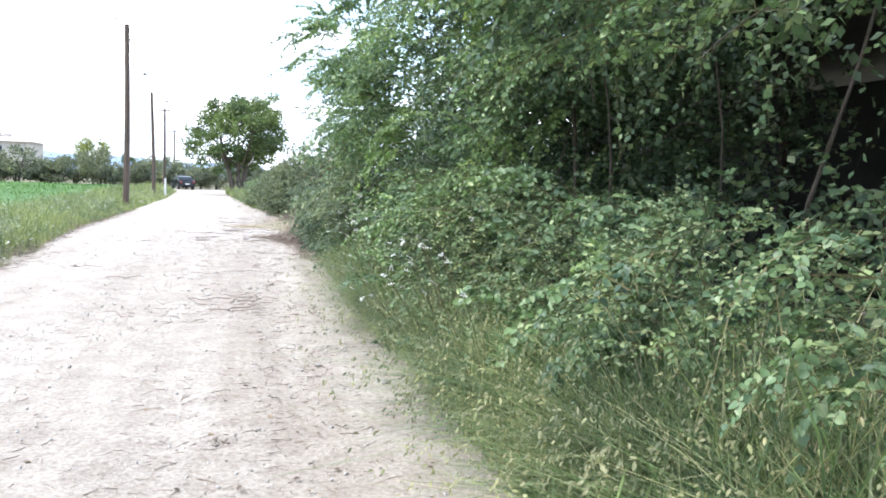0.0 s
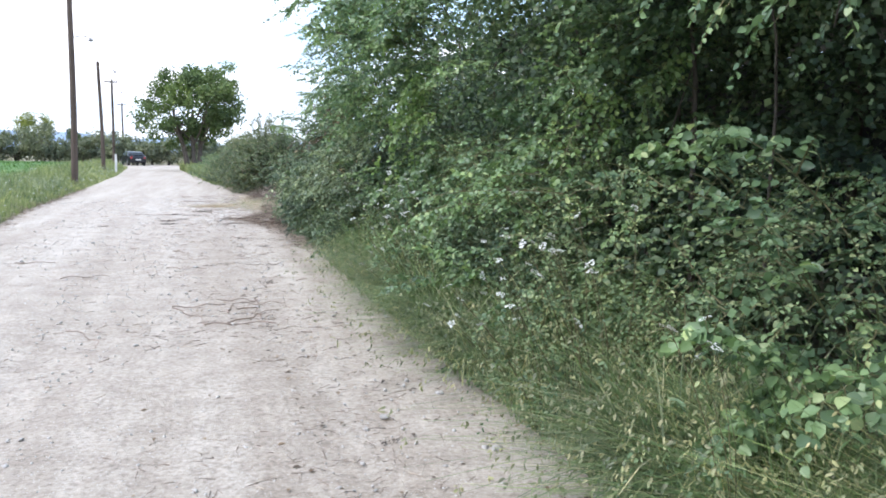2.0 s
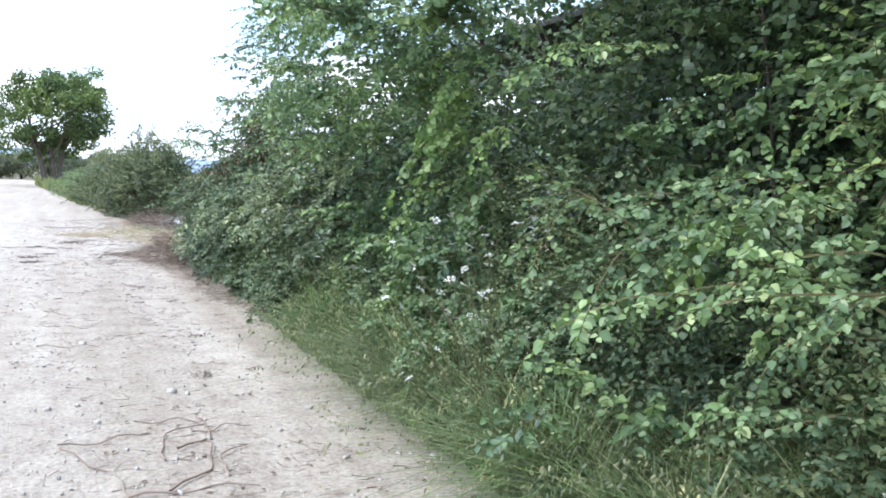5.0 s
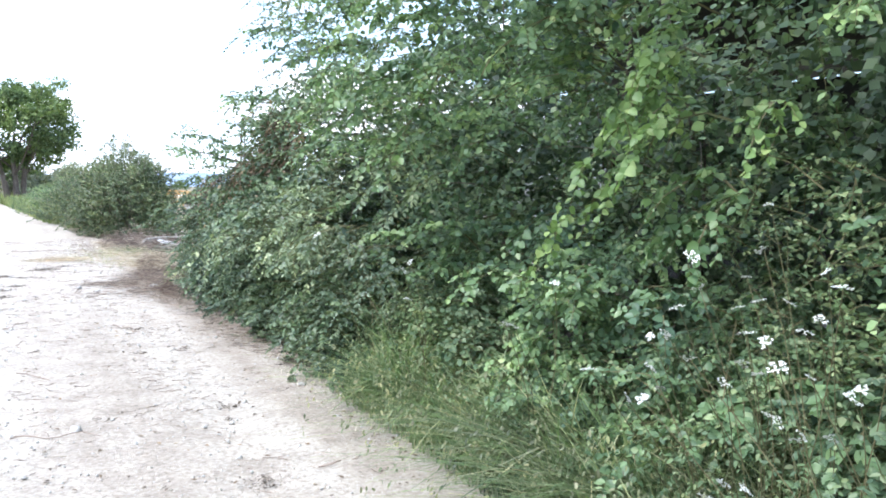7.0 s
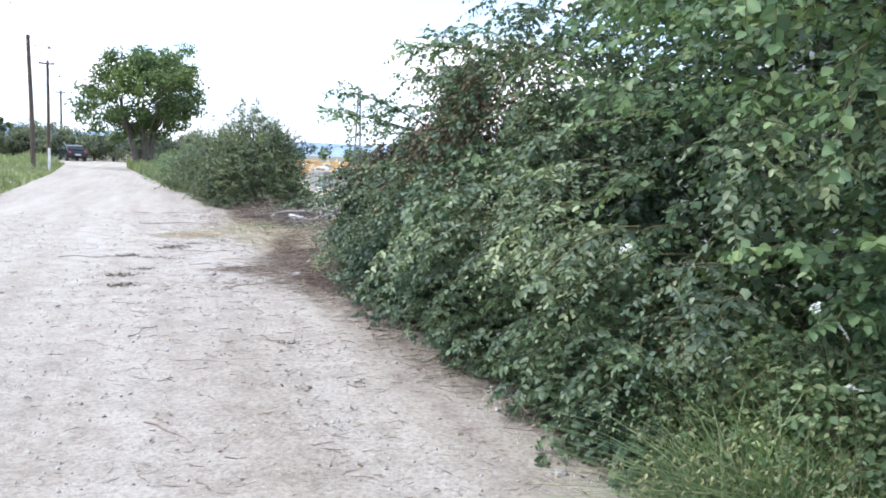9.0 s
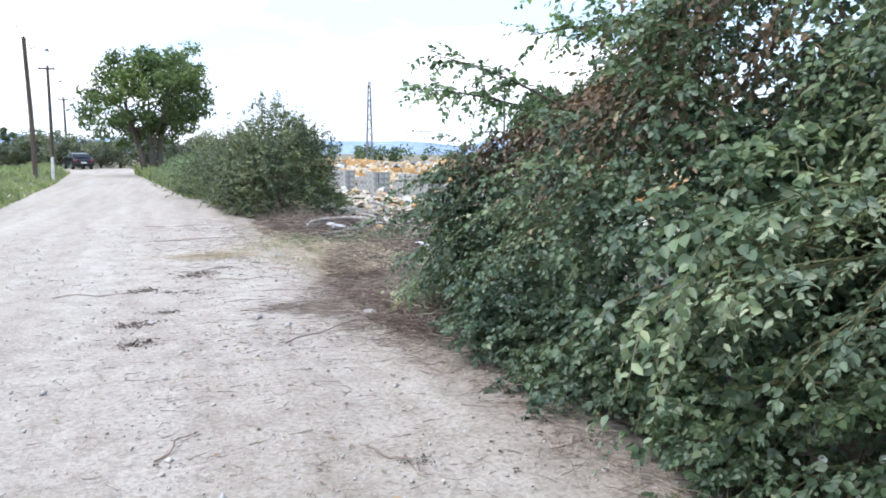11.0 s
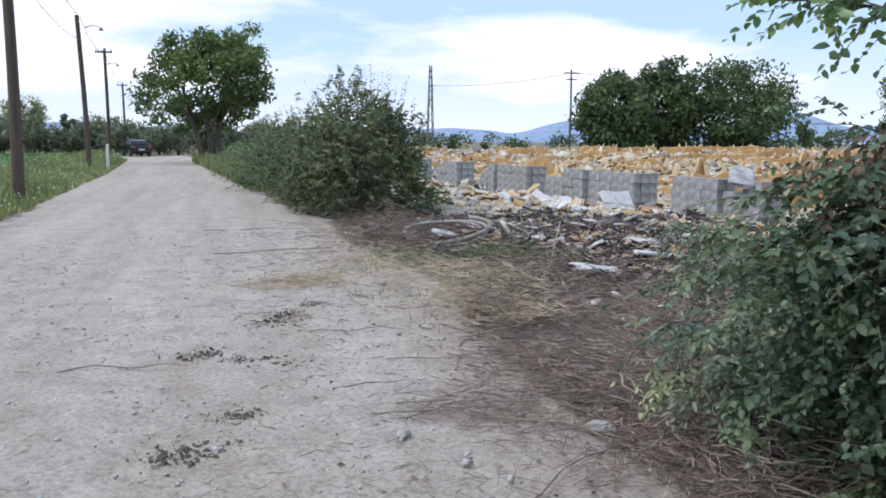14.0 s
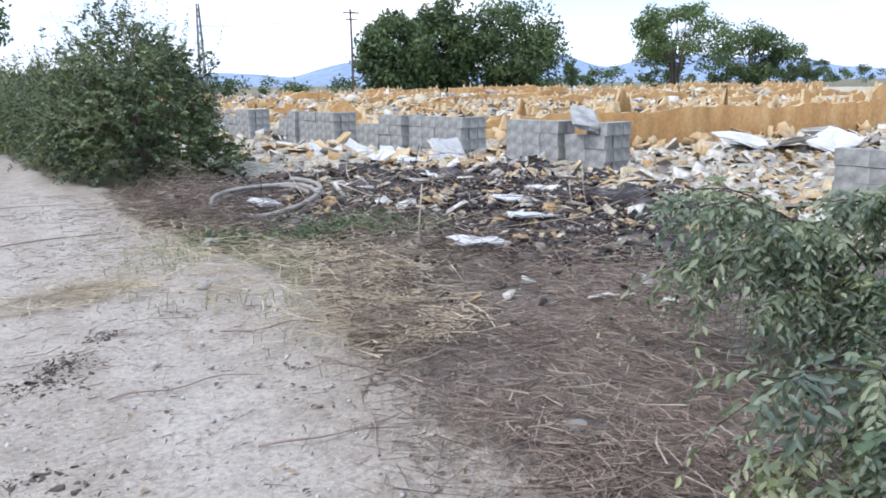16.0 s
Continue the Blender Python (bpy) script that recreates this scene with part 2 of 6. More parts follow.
LEAF_SMALL = foliage("herb_leaf", [(0.0, (0.075, 0.13, 0.075)), (0.6, (0.13, 0.20, 0.112)), (1.0, (0.27, 0.325, 0.20))], 0.6, 0.24)
LEAF_BUSH = foliage("bush_leaf", [(0.0, (0.062, 0.09, 0.052)), (0.6, (0.105, 0.145, 0.08)), (1.0, (0.19, 0.225, 0.135))], 0.6)
LEAF_TREE = foliage("tree_leaf", [(0.0, (0.065, 0.105, 0.045)), (0.6, (0.11, 0.165, 0.07)), (1.0, (0.17, 0.225, 0.105))], 0.6, 0.35, big=0.35)
LEAF_DARK = foliage("dark_tree_leaf", [(0.0, (0.048, 0.08, 0.04)), (0.6, (0.08, 0.125, 0.06)), (1.0, (0.125, 0.175, 0.085))], 0.6, 0.28, big=0.25)
LEAF_OLIVE = foliage("olive_leaf", [(0.0, (0.115, 0.14, 0.092)), (0.6, (0.165, 0.19, 0.138)), (1.0, (0.22, 0.245, 0.19))], 0.6, 0.28, big=0.3)
LEAF_YELLOW = foliage("yellow_green_leaf", [(0.0, (0.10, 0.14, 0.03)), (1.0, (0.22, 0.26, 0.06))], 0.6, big=0.4)
LEAF_DRY = foliage("dry_leaf", [(0.0, (0.085, 0.062, 0.052)), (0.6, (0.165, 0.122, 0.10)), (1.0, (0.28, 0.215, 0.165))], 0.8, 0.12)
GRASS = foliage("verge_grass", [(0.0, (0.075, 0.135, 0.075)), (0.5, (0.13, 0.20, 0.11)), (0.8, (0.22, 0.265, 0.165)), (1.0, (0.50, 0.46, 0.35))], 0.6, 0.28)
GRASS_BROAD = foliage("broad_grass", [(0.0, (0.12, 0.205, 0.09)), (0.6, (0.19, 0.28, 0.14)), (1.0, (0.36, 0.40, 0.27))], 0.5, 0.35)
GRASS_PALE = foliage("pale_grass", [(0.0, (0.12, 0.185, 0.105)), (0.5, (0.20, 0.265, 0.155)), (0.8, (0.33, 0.365, 0.245)), (1.0, (0.55, 0.52, 0.40))], 0.6, 0.3)
GRASS_LEFT = foliage("field_margin_grass", [(0.0, (0.105, 0.165, 0.075)), (0.5, (0.17, 0.22, 0.105)), (1.0, (0.38, 0.39, 0.25))], 0.7, 0.35)
CROP = foliage("crop_blade", [(0.0, (0.055, 0.135, 0.032)), (1.0, (0.11, 0.215, 0.052))], 0.6, 0.3, big=0.15)
STRAW = foliage("straw", [(0.0, (0.48, 0.40, 0.29)), (0.6, (0.61, 0.525, 0.40)), (1.0, (0.74, 0.67, 0.54))], 0.8, 0.0)
SEED = foliage("seed_head", [(0.0, (0.20, 0.235, 0.145)), (1.0, (0.36, 0.355, 0.26))], 0.8, 0.3)
TWIG = foliage("dead_twig", [(0.0, (0.115, 0.088, 0.075)), (0.5, (0.26, 0.198, 0.165)), (0.8, (0.40, 0.325, 0.265)), (1.0, (0.64, 0.56, 0.45))], 0.9, 0.0)
STEM = foliage("green_stem", [(0.0, (0.07, 0.08, 0.035)), (1.0, (0.17, 0.15, 0.08))], 0.8, 0.0)


def plain(name, stops, scale, rough=0.85, bmp=0.3, dist=0.02, detail=6, stretch=None, fine=None):
    m, nt, p = mat(name, rough)
    n = noise_tex(nt, scale, detail, 0.6, stretch)
    c = ramp(nt, n, stops)
    f = noise_tex(nt, fine or scale * 9, 4, 0.6)
    c = mixc(nt, 1.0, c, ramp(nt, f, [(0.3, (0.8, 0.8, 0.8)), (0.7, (1.15, 1.15, 1.15))]), "MULTIPLY")
    nt.links.new(c, p.inputs["Base Color"])
    bump(nt, p, f, bmp, dist)
    return m


BARK = plain("bark", [(0.3, (0.06, 0.05, 0.04)), (0.7, (0.16, 0.13, 0.11))], 9, stretch=(1, 1, 0.25), bmp=0.8)
POLE_WOOD = plain("weathered_pole_wood", [(0.3, (0.055, 0.038, 0.03)), (0.7, (0.13, 0.095, 0.075))], 14, stretch=(1, 1, 0.06), bmp=0.5)
CONCRETE = plain("concrete_block", [(0.3, (0.22, 0.22, 0.215)), (0.55, (0.37, 0.37, 0.355)), (0.75, (0.50, 0.495, 0.48))], 3.4, 0.9, 0.5, 0.01, fine=8)
FOAM = plain("orange_foam_wall", [(0.25, (0.29, 0.145, 0.055)), (0.5, (0.42, 0.24, 0.09)), (0.75, (0.53, 0.36, 0.17))], 1.7, 0.95, 0.6, 0.03, stretch=(1, 1, 0.5), fine=11)
FOAM_EDGE = plain("broken_foam_edge", [(0.3, (0.50, 0.33, 0.15)), (0.7, (0.68, 0.56, 0.37))], 5, 0.95, 0.6, 0.03)
WHITE = plain("white_sheet", [(0.3, (0.50, 0.50, 0.49)), (0.7, (0.74, 0.73, 0.71))], 3, 0.7)
METAL = plain("dull_metal", [(0.3, (0.10, 0.10, 0.10)), (0.7, (0.20, 0.20, 0.20))], 8, 0.6)
BLACK = plain("black_plastic", [(0.3, (0.012, 0.012, 0.013)), (0.7, (0.03, 0.03, 0.03))], 6, 0.5)
HOSE = plain("grey_hose_plastic", [(0.3, (0.24, 0.22, 0.195)), (0.7, (0.38, 0.35, 0.315))], 7, 0.6, 0.1)
CLOD = plain("dark_dung", [(0.3, (0.10, 0.078, 0.062)), (0.7, (0.21, 0.172, 0.14))], 25, 0.95, 0.8, 0.02)
# blue of the distance haze is mixed into the hill colour
HILL = plain("hazed_distant_hill", [(0.3, (0.22, 0.30, 0.43)), (0.7, (0.28, 0.36, 0.49))], 0.006, 1.0, 0.0, fine=0.05)
PLASTER = plain("pale_plaster", [(0.3, (0.46, 0.425, 0.38)), (0.7, (0.56, 0.52, 0.47))], 0.6, 0.9, 0.1)
TILE = plain("roof_tile", [(0.3, (0.34, 0.29, 0.25)), (0.7, (0.45, 0.39, 0.34))], 2.0, 0.9, 0.3)
# near-black so that the shed's inner shade sits in the sheet colour
SHADED_SHEET = plain("shaded_shed_sheet", [(0.3, (0.02, 0.02, 0.02)), (0.7, (0.045, 0.043, 0.04))], 2, 0.8)
PETAL = plain("white_petal", [(0.3, (0.55, 0.57, 0.53)), (0.7, (0.72, 0.73, 0.69))], 40, 0.7, 0.0)


def debris_mat():
    m, nt, p = mat("broken_panel_shards", 0.85)
    geo = nt.nodes.new("ShaderNodeNewGeometry")
    c = ramp(nt, geo.outputs["Random Per Island"], [(0.0, (0.68, 0.67, 0.63)), (0.26, (0.58, 0.55, 0.49)), (0.42, (0.57, 0.47, 0.31)), (0.68, (0.46, 0.30, 0.135)), (0.8, (0.38, 0.37, 0.35)), (1.0, (0.20, 0.17, 0.14))])
    f = noise_tex(nt, 14, 4)
    c = mixc(nt, 1.0, c, ramp(nt, f, [(0.3, (0.7, 0.68, 0.64)), (0.7, (1.15, 1.15, 1.15))]), "MULTIPLY")
    nt.links.new(c, p.inputs["Base Color"])
    bump(nt, p, f, 0.4)
    return m


DEBRIS = debris_mat()


def road_mat():
    m, nt, p = mat("compacted_pale_dirt", 0.95)
    big = noise_tex(nt, 1.5, 5, 0.6, (1, 0.07, 1))
    c = ramp(nt, big, [(0.34, (0.345, 0.298, 0.248)), (0.5, (0.405, 0.358, 0.305)), (0.66, (0.455, 0.412, 0.358))])
    mottle = noise_tex(nt, 3.2, 7, 0.7)
    c = mixc(nt, 1.0, c, ramp(nt, mottle, [(0.36, (0.82, 0.80, 0.78)), (0.6, (1.07, 1.07, 1.07))]), "MULTIPLY")
    grit = noise_tex(nt, 30, 6, 0.75)
    c = mixc(nt, 1.0, c, ramp(nt, grit, [(0.34, (0.62, 0.60, 0.58)), (0.5, (1.0, 1.0, 1.0)), (0.66, (1.22, 1.22, 1.22))]), "MULTIPLY")
    spots = noise_tex(nt, 7.5, 7, 0.75, (1, 0.7, 1))
    c = mixc(nt, ramp(nt, spots, [(0.58, (0, 0, 0)), (0.70, (0.6, 0.6, 0.6))]), c, (0.25, 0.205, 0.17))
    vor = nt.nodes.new("ShaderNodeTexVoronoi")
    vor.inputs["Scale"].default_value = 42
    co = nt.nodes.new("ShaderNodeTexCoord")
    nt.links.new(co.outputs["Object"], vor.inputs["Vector"])
    c = mixc(nt, ramp(nt, vor.outputs["Distance"], [(0.10, (0.65, 0.65, 0.65)), (0.22, (0, 0, 0))]), c, (0.62, 0.60, 0.57))
    nt.links.new(c, p.inputs["Base Color"])
    bump(nt, p, grit, 0.7, 0.02)
    return m


ROAD = road_mat()


def ground_mat():
    m, nt, p = mat("dry_soil_and_weeds", 1.0)
    c = ramp(nt, noise_tex(nt, 0.8, 7, 0.65), [(0.35, (0.15, 0.12, 0.085)), (0.5, (0.20, 0.175, 0.11)), (0.65, (0.13, 0.15, 0.06))])
    f = noise_tex(nt, 18, 5)
    c = mixc(nt, 1.0, c, ramp(nt, f, [(0.3, (0.7, 0.7, 0.7)), (0.7, (1.25, 1.25, 1.25))]), "MULTIPLY")
    nt.links.new(c, p.inputs["Base Color"])
    bump(nt, p, f, 0.6, 0.03)
    return m


GROUND = ground_mat()


def rubble_mat():
    m, nt, p = mat("rubble_strewn_soil", 0.95)
    c = ramp(nt, noise_tex(nt, 2.2, 8, 0.75), [(0.34, (0.30, 0.27, 0.22)), (0.46, (0.48, 0.42, 0.31)), (0.56, (0.62, 0.58, 0.50)), (0.66, (0.50, 0.36, 0.17))])
    f = noise_tex(nt, 15, 6, 0.7)
    c = mixc(nt, 1.0, c, ramp(nt, f, [(0.3, (0.5, 0.5, 0.5)), (0.7, (1.3, 1.3, 1.3))]), "MULTIPLY")
    nt.links.new(c, p.inputs["Base Color"])
    bump(nt, p, f, 0.9, 0.06)
    return m


RUBBLE = rubble_mat()
ASH = plain("burnt_ash", [(0.35, (0.018, 0.016, 0.018)), (0.55, (0.05, 0.042, 0.042)), (0.68, (0.16, 0.15, 0.15))], 3.2, 0.95, 0.9, 0.05)
MULCH = plain("brown_chaff", [(0.35, (0.14, 0.112, 0.095)), (0.55, (0.275, 0.23, 0.195)), (0.7, (0.45, 0.39, 0.33))], 7, 1.0, 0.9, 0.03)
FIELD = plain("green_crop_sheet", [(0.3, (0.055, 0.125, 0.03)), (0.7, (0.09, 0.18, 0.045))], 0.35, 1.0, 0.8, 0.05, fine=8)

# ---- the lie of the land ----
def edge_right(y):
    return np.interp(y, [-10, 3, 8, 12, 16, 18, 20, 22, 24, 27, 29, 31.5, 34, 41, 57, 70, 80], [2.5, 2.4, 2.3, 2.2, 2.2, 2.05, 1.8, 1.75, 1.95, 1.75, 1.7, 1.7, 1.2, 0.6, -0.8, -2.0, -2.5])


def edge_left(y):
    return np.interp(y, [-10, 10, 14, 22, 25, 34, 54, 64, 80], [-2.6, -2.65, -2.75, -3.6, -3.75, -4.1, -5.05, -5.8, -7.0])


def sheet(name, xs, ys, zf, material, label="", category="", kind="structure"):
    X, Y = np.meshgrid(xs, ys)
    Z = zf(X, Y)
    V = np.stack([X, Y, Z], -1).reshape(-1, 3)
    nx = len(xs)
    i, j = np.meshgrid(np.arange(len(ys) - 1), np.arange(nx - 1), indexing="ij")
    a = (i * nx + j).ravel()
    F = np.stack([a, a + 1, a + nx + 1, a + nx], 1)
    return tagged(new(name, raw(name, V, F, material, True)), label, category, "", kind)


def spread(lo, hi, fine_lo, fine_hi, step, coarse):
    return np.unique(np.concatenate([np.arange(lo, fine_lo, coarse), np.arange(fine_lo, fine_hi, step), np.arange(fine_hi, hi + coarse, coarse)]))


sheet("ground", spread(-2600, 2600, -20, 40, 2.0, 40), spread(-600, 3400, -20, 110, 2.0, 40), lambda X, Y: -0.06 + 0 * X, GROUND, "dry soil with weeds", "ground")

# the dirt road, its edges ragged, its middle slightly crowned
ys = np.concatenate([np.arange(-8, 32, 0.11), np.arange(32, 82, 0.4)])
u = np.concatenate([[-0.03], np.linspace(0, 1, 54), [1.03]])
YY, UU = np.meshgrid(ys, u, indexing="ij")
rag = 0.14 * vn(YY * 1.3, 0 * YY, 3) + 0.09 * vn(YY * 4.1, 0 * YY, 4)
xl, xr = edge_left(YY) + rag, edge_right(YY) + 0.25 + 0.16 * vn(YY * 1.1, 0 * YY, 5) + 0.08 * vn(YY * 4.7, 0 * YY, 6)
XX = xl + (xr - xl) * np.clip(UU, 0, 1)
ZZ = 0.012 * vn(XX * 1.1, YY * 0.6, 7) + 0.007 * vn(XX * 5, YY * 4, 8) + 0.003 * vn(XX * 14, YY * 11, 9)
ZZ -= 0.016 * np.exp(-((XX + 0.55) / 0.3) ** 2) + 0.014 * np.exp(-((XX - 1.55 + 0.02 * YY) / 0.28) ** 2)
ZZ = np.where((UU < 0) | (UU > 1), -0.10, ZZ - 0.03 * np.clip((np.abs(UU - 0.5) - 0.44) / 0.06, 0, 1) ** 2)
nu = len(u)
i, j = np.meshgrid(np.arange(len(ys) - 1), np.arange(nu - 1), indexing="ij")
a = (i * nu + j).ravel()
tagged(new("road", raw("road", np.stack([XX, YY, ZZ], -1), np.stack([a, a + 1, a + nu + 1, a + nu], 1), ROAD, True)), "pale compacted dirt farm road with wheel tracks", "road", "", "structure")
# the road that crosses at the far end
sheet("crossroad", np.arange(-60, 50, 1.0), np.arange(74, 94, 1.0), lambda X, Y: -0.03 + 0.01 * vn(X, Y, 3), ROAD, "pale dirt lane crossing behind", "road")

# green field beside the road
sheet("field", np.arange(-120, -5.4, 0.7), np.arange(8, 96, 0.7), lambda X, Y: np.where(X < edge_left(Y) - 2.3, 0.12 + 0.05 * vn(X * 0.9, Y * 0.9, 11) + 0.03 * vn(X * 3, Y * 3, 12), -0.08), FIELD, "bright green young crop field", "field")

# hills all round the horizon, their blue haze painted into the colour
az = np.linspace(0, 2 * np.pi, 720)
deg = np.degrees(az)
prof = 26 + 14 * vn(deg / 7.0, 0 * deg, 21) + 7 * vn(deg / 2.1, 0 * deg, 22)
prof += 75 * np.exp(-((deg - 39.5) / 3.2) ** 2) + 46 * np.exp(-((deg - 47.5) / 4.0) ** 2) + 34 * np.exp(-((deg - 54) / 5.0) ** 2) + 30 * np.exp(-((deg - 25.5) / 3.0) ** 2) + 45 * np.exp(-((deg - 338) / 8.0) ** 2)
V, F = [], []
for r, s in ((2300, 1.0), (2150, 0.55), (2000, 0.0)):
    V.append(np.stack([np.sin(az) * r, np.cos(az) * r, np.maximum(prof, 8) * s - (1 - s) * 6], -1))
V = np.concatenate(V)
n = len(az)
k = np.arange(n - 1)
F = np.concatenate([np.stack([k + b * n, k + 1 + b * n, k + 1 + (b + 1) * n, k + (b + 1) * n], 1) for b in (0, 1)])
tagged(new("backdrop", raw("backdrop", V, F, HILL, True)), "distant hills with blue haze in their colour", "hills", "", "structure")


# ---- grass ----
def grass(P, H, width, lean, seed, segs=3):
    g = np.random.default_rng(seed)
    n = len(P)
    ang = g.uniform(0, 2 * np.pi, n)
    d = np.stack([np.cos(ang), np.sin(ang), 0 * ang], -1)
    k = np.linspace(0, 1, segs + 1)[None, :, None]
    ln = (lean * g.uniform(0.3, 1.4, n))[:, None, None]
    pts = P[:, None] + H[:, None, None] * (np.array([0, 0, 1.0]) * (k - 0.35 * ln * k * k) + d[:, None] * ln * k * k)
    across = np.stack([-np.sin(ang), np.cos(ang), 0 * ang], -1)
    return ribbons(pts, width, across), pts[:, -1], d


def seeds(tip, d, seed, count=5, size=0.022):
    """Drooping spikelets at the top of tall grass."""
    g = np.random.default_rng(seed)
    n = len(tip)
    P = np.repeat(tip, count, 0) + g.normal(0, 0.022, (n * count, 3)) - np.array([0, 0, 0.02])
    D = unit(np.repeat(d, count, 0) * 0.4 + g.normal(0, 0.4, (n * count, 3)) - np.array([0, 0, 0.7]))
    U = unit(np.cross(D, g.normal(0, 1, D.shape)))
    L = size * g.uniform(0.7, 1.4, len(P))
    return blades(P, D, U, L, L * 0.2)


def clumped(n, x0f, x1f, y0, y1, seed, cell=1.6):
    g = np.random.default_rng(seed)
    y = g.uniform(y0, y1, n * 2)
    t = g.uniform(0, 1, n * 2)
    x = x0f(y) + (x1f(y) - x0f(y)) * t
    keep = g.uniform(-1.1, 0.9, n * 2) < vn(x * cell, y * cell, seed)
    x, y = x[keep][:n], y[keep][:n]
    return np.stack([x, y, 0 * x - 0.02], -1)


# tall grass along the foot of the hedge
P = clumped(17000, lambda y: edge_right(y) + 0.0, lambda y: edge_right(y) + 0.85, -3.5, 19.3, 31)
lush = np.interp(P[:, 1], [-3, 4.6, 5.2, 6.5, 12, 13.6, 14.4, 19], [1.7, 1.6, 1.1, 1.0, 0.9, 0.4, 0.06, 0.04])
H = rng.uniform(0.2, 0.66, len(P)) * lush * np.clip(0.5 + 1.3 * (P[:, 0] - edge_right(P[:, 1])), 0.3, 1.2) * (1 + 0.45 * vn(P[:, 1] * 1.4, P[:, 0] * 1.4, 30))
(GV, GF), tips, gd = grass(P, H, rng.uniform(0.003, 0.0075, len(P)), 0.7, 32)
tagged(new("verge_grass", raw("verge_grass", GV, GF, GRASS)), "long green and straw-coloured grass at the hedge foot", "grass", "", "stuff")
P = clumped(3200, lambda y: edge_right(y) + 0.05, lambda y: edge_right(y) + 0.6, -3.0, 13.8, 33)
H = rng.uniform(0.4, 0.85, len(P)) * np.interp(P[:, 1], [-3, 6, 9, 19], [1.05, 1.0, 0.8, 0.55])
A, tips, gd = grass(P, H, np.full(len(P), 0.0024), 0.8, 34)
B = seeds(tips, gd, 35, 3, 0.026)
V, F = join([A, B])
idx = np.r_[np.zeros(len(A[1])), np.ones(len(B[1]))]
tagged(new("wild_oats", raw("wild_oats", V, F, [GRASS, SEED], False, idx)), "nodding wild oats with pale seed heads", "grass", "", "stuff")
# the tallest, palest grass at the start of the hedge
P = clumped(9000, lambda y: edge_right(y) + 0.0, lambda y: edge_right(y) + 0.75, 1.2, 13.8, 45, 1.5)
H = rng.uniform(0.35, 0.95, len(P)) * np.clip(0.45 + 1.1 * (P[:, 0] - edge_right(P[:, 1])), 0.3, 1.1) * np.interp(P[:, 1], [1.5, 4.7, 5.4, 9, 12, 14.8], [1.2, 1.15, 0.75, 0.7, 0.65, 0.35])
A, tips, gd = grass(P, H, rng.uniform(0.0035, 0.0075, len(P)), 0.7, 46, 3)
B = seeds(tips[::6], gd[::6], 47, 5, 0.026)
V, F = join([A, B])
tagged(new("tall_pale_grass", raw("tall_pale_grass", V, F, [GRASS_PALE, SEED], False, np.r_[np.zeros(len(A[1])), np.ones(len(B[1]))])), "tall pale drooping meadow grass with seed heads", "grass", "", "stuff")
# swathe of tall drooping grass beside the start of the walk
P = clumped(5200, lambda y: edge_right(y) + 0.0, lambda y: edge_right(y) + 0.95, 2.2, 5.0, 48, 2.4)
H = rng.uniform(0.45, 1.1, len(P)) * np.clip(0.5 + 0.9 * (P[:, 0] - edge_right(P[:, 1])), 0.35, 1.1)
A, tips, gd = grass(P, H, rng.uniform(0.003, 0.006, len(P)), 1.05, 49, 5)
B = seeds(tips[::3], gd[::3], 50, 5, 0.024)
V, F = join([A, B])
tagged(new("drooping_grass", raw("drooping_grass", V, F, [GRASS_PALE, SEED], False, np.r_[np.zeros(len(A[1])), np.ones(len(B[1]))])), "dense swathe of tall drooping seeding grass", "grass", "", "stuff")
# tussocks of broad arching blades
tg = np.random.default_rng(319)
rows = [(3.0, 0.35, 150, 0.85), (4.1, 0.28, 220, 0.9), (4.6, 0.45, 180, 1.0), (5.5, 0.3, 150, 0.85), (9.5, 0.25, 200, 0.75)]
rows += [(float(tg.uniform(1.5, 13.6)), float(tg.uniform(0.12, 0.6)), int(tg.integers(70, 170)), float(tg.uniform(0.45, 0.85))) for k in range(40)]
rows += [(float(tg.uniform(6.0, 13.4)), float(tg.uniform(0.08, 0.4)), int(tg.integers(110, 200)), float(tg.uniform(0.5, 0.8))) for k in range(34)]
for k, (ty, off, n, tall) in enumerate(rows):
    P = np.stack([tg.normal(0, 0.07, n), tg.normal(0, 0.10, n), np.full(n, -0.02)], -1)
    pale = k > 4 and k % 2 == 0
    A, tips, gd = grass(P, tg.uniform(0.5, 1.15, n) * tall * (1.15 if off > 0.3 else 0.9), tg.uniform(0.0035, 0.0085, n), 1.2, 320 + k, 5)
    V, F = A
    idx = np.zeros(len(F))
    if pale:
        S = seeds(tips[::4], gd[::4], 380 + k, 6, 0.026)
        V, F = join([A, S])
        idx = np.r_[idx, np.ones(len(S[1]))]
    ob = new("grass_tussock", raw("grass_tussock", V, F, [GRASS_PALE if pale else GRASS_BROAD, SEED], False, idx))
    ob.location = (float(edge_right(np.array([ty]))[0]) + off, ty, 0)
    tagged(ob, "pale drooping tussock of seeding grass" if pale else "tussock of broad arching bright green grass blades", "grass", "grass tussocks")
# short chaff where grass meets the road
P = clumped(7000, lambda y: edge_right(y) - 0.22, lambda y: edge_right(y) + 0.12, -3.5, 31, 36, 2.6)
A, tips, gd = grass(P, rng.uniform(0.02, 0.10, len(P)), np.full(len(P), 0.002), 1.2, 37, 2)
tagged(new("roadside_stubble", raw("roadside_stubble", A[0], A[1], STRAW)), "short dry stubble at the road edge", "grass", "", "stuff")
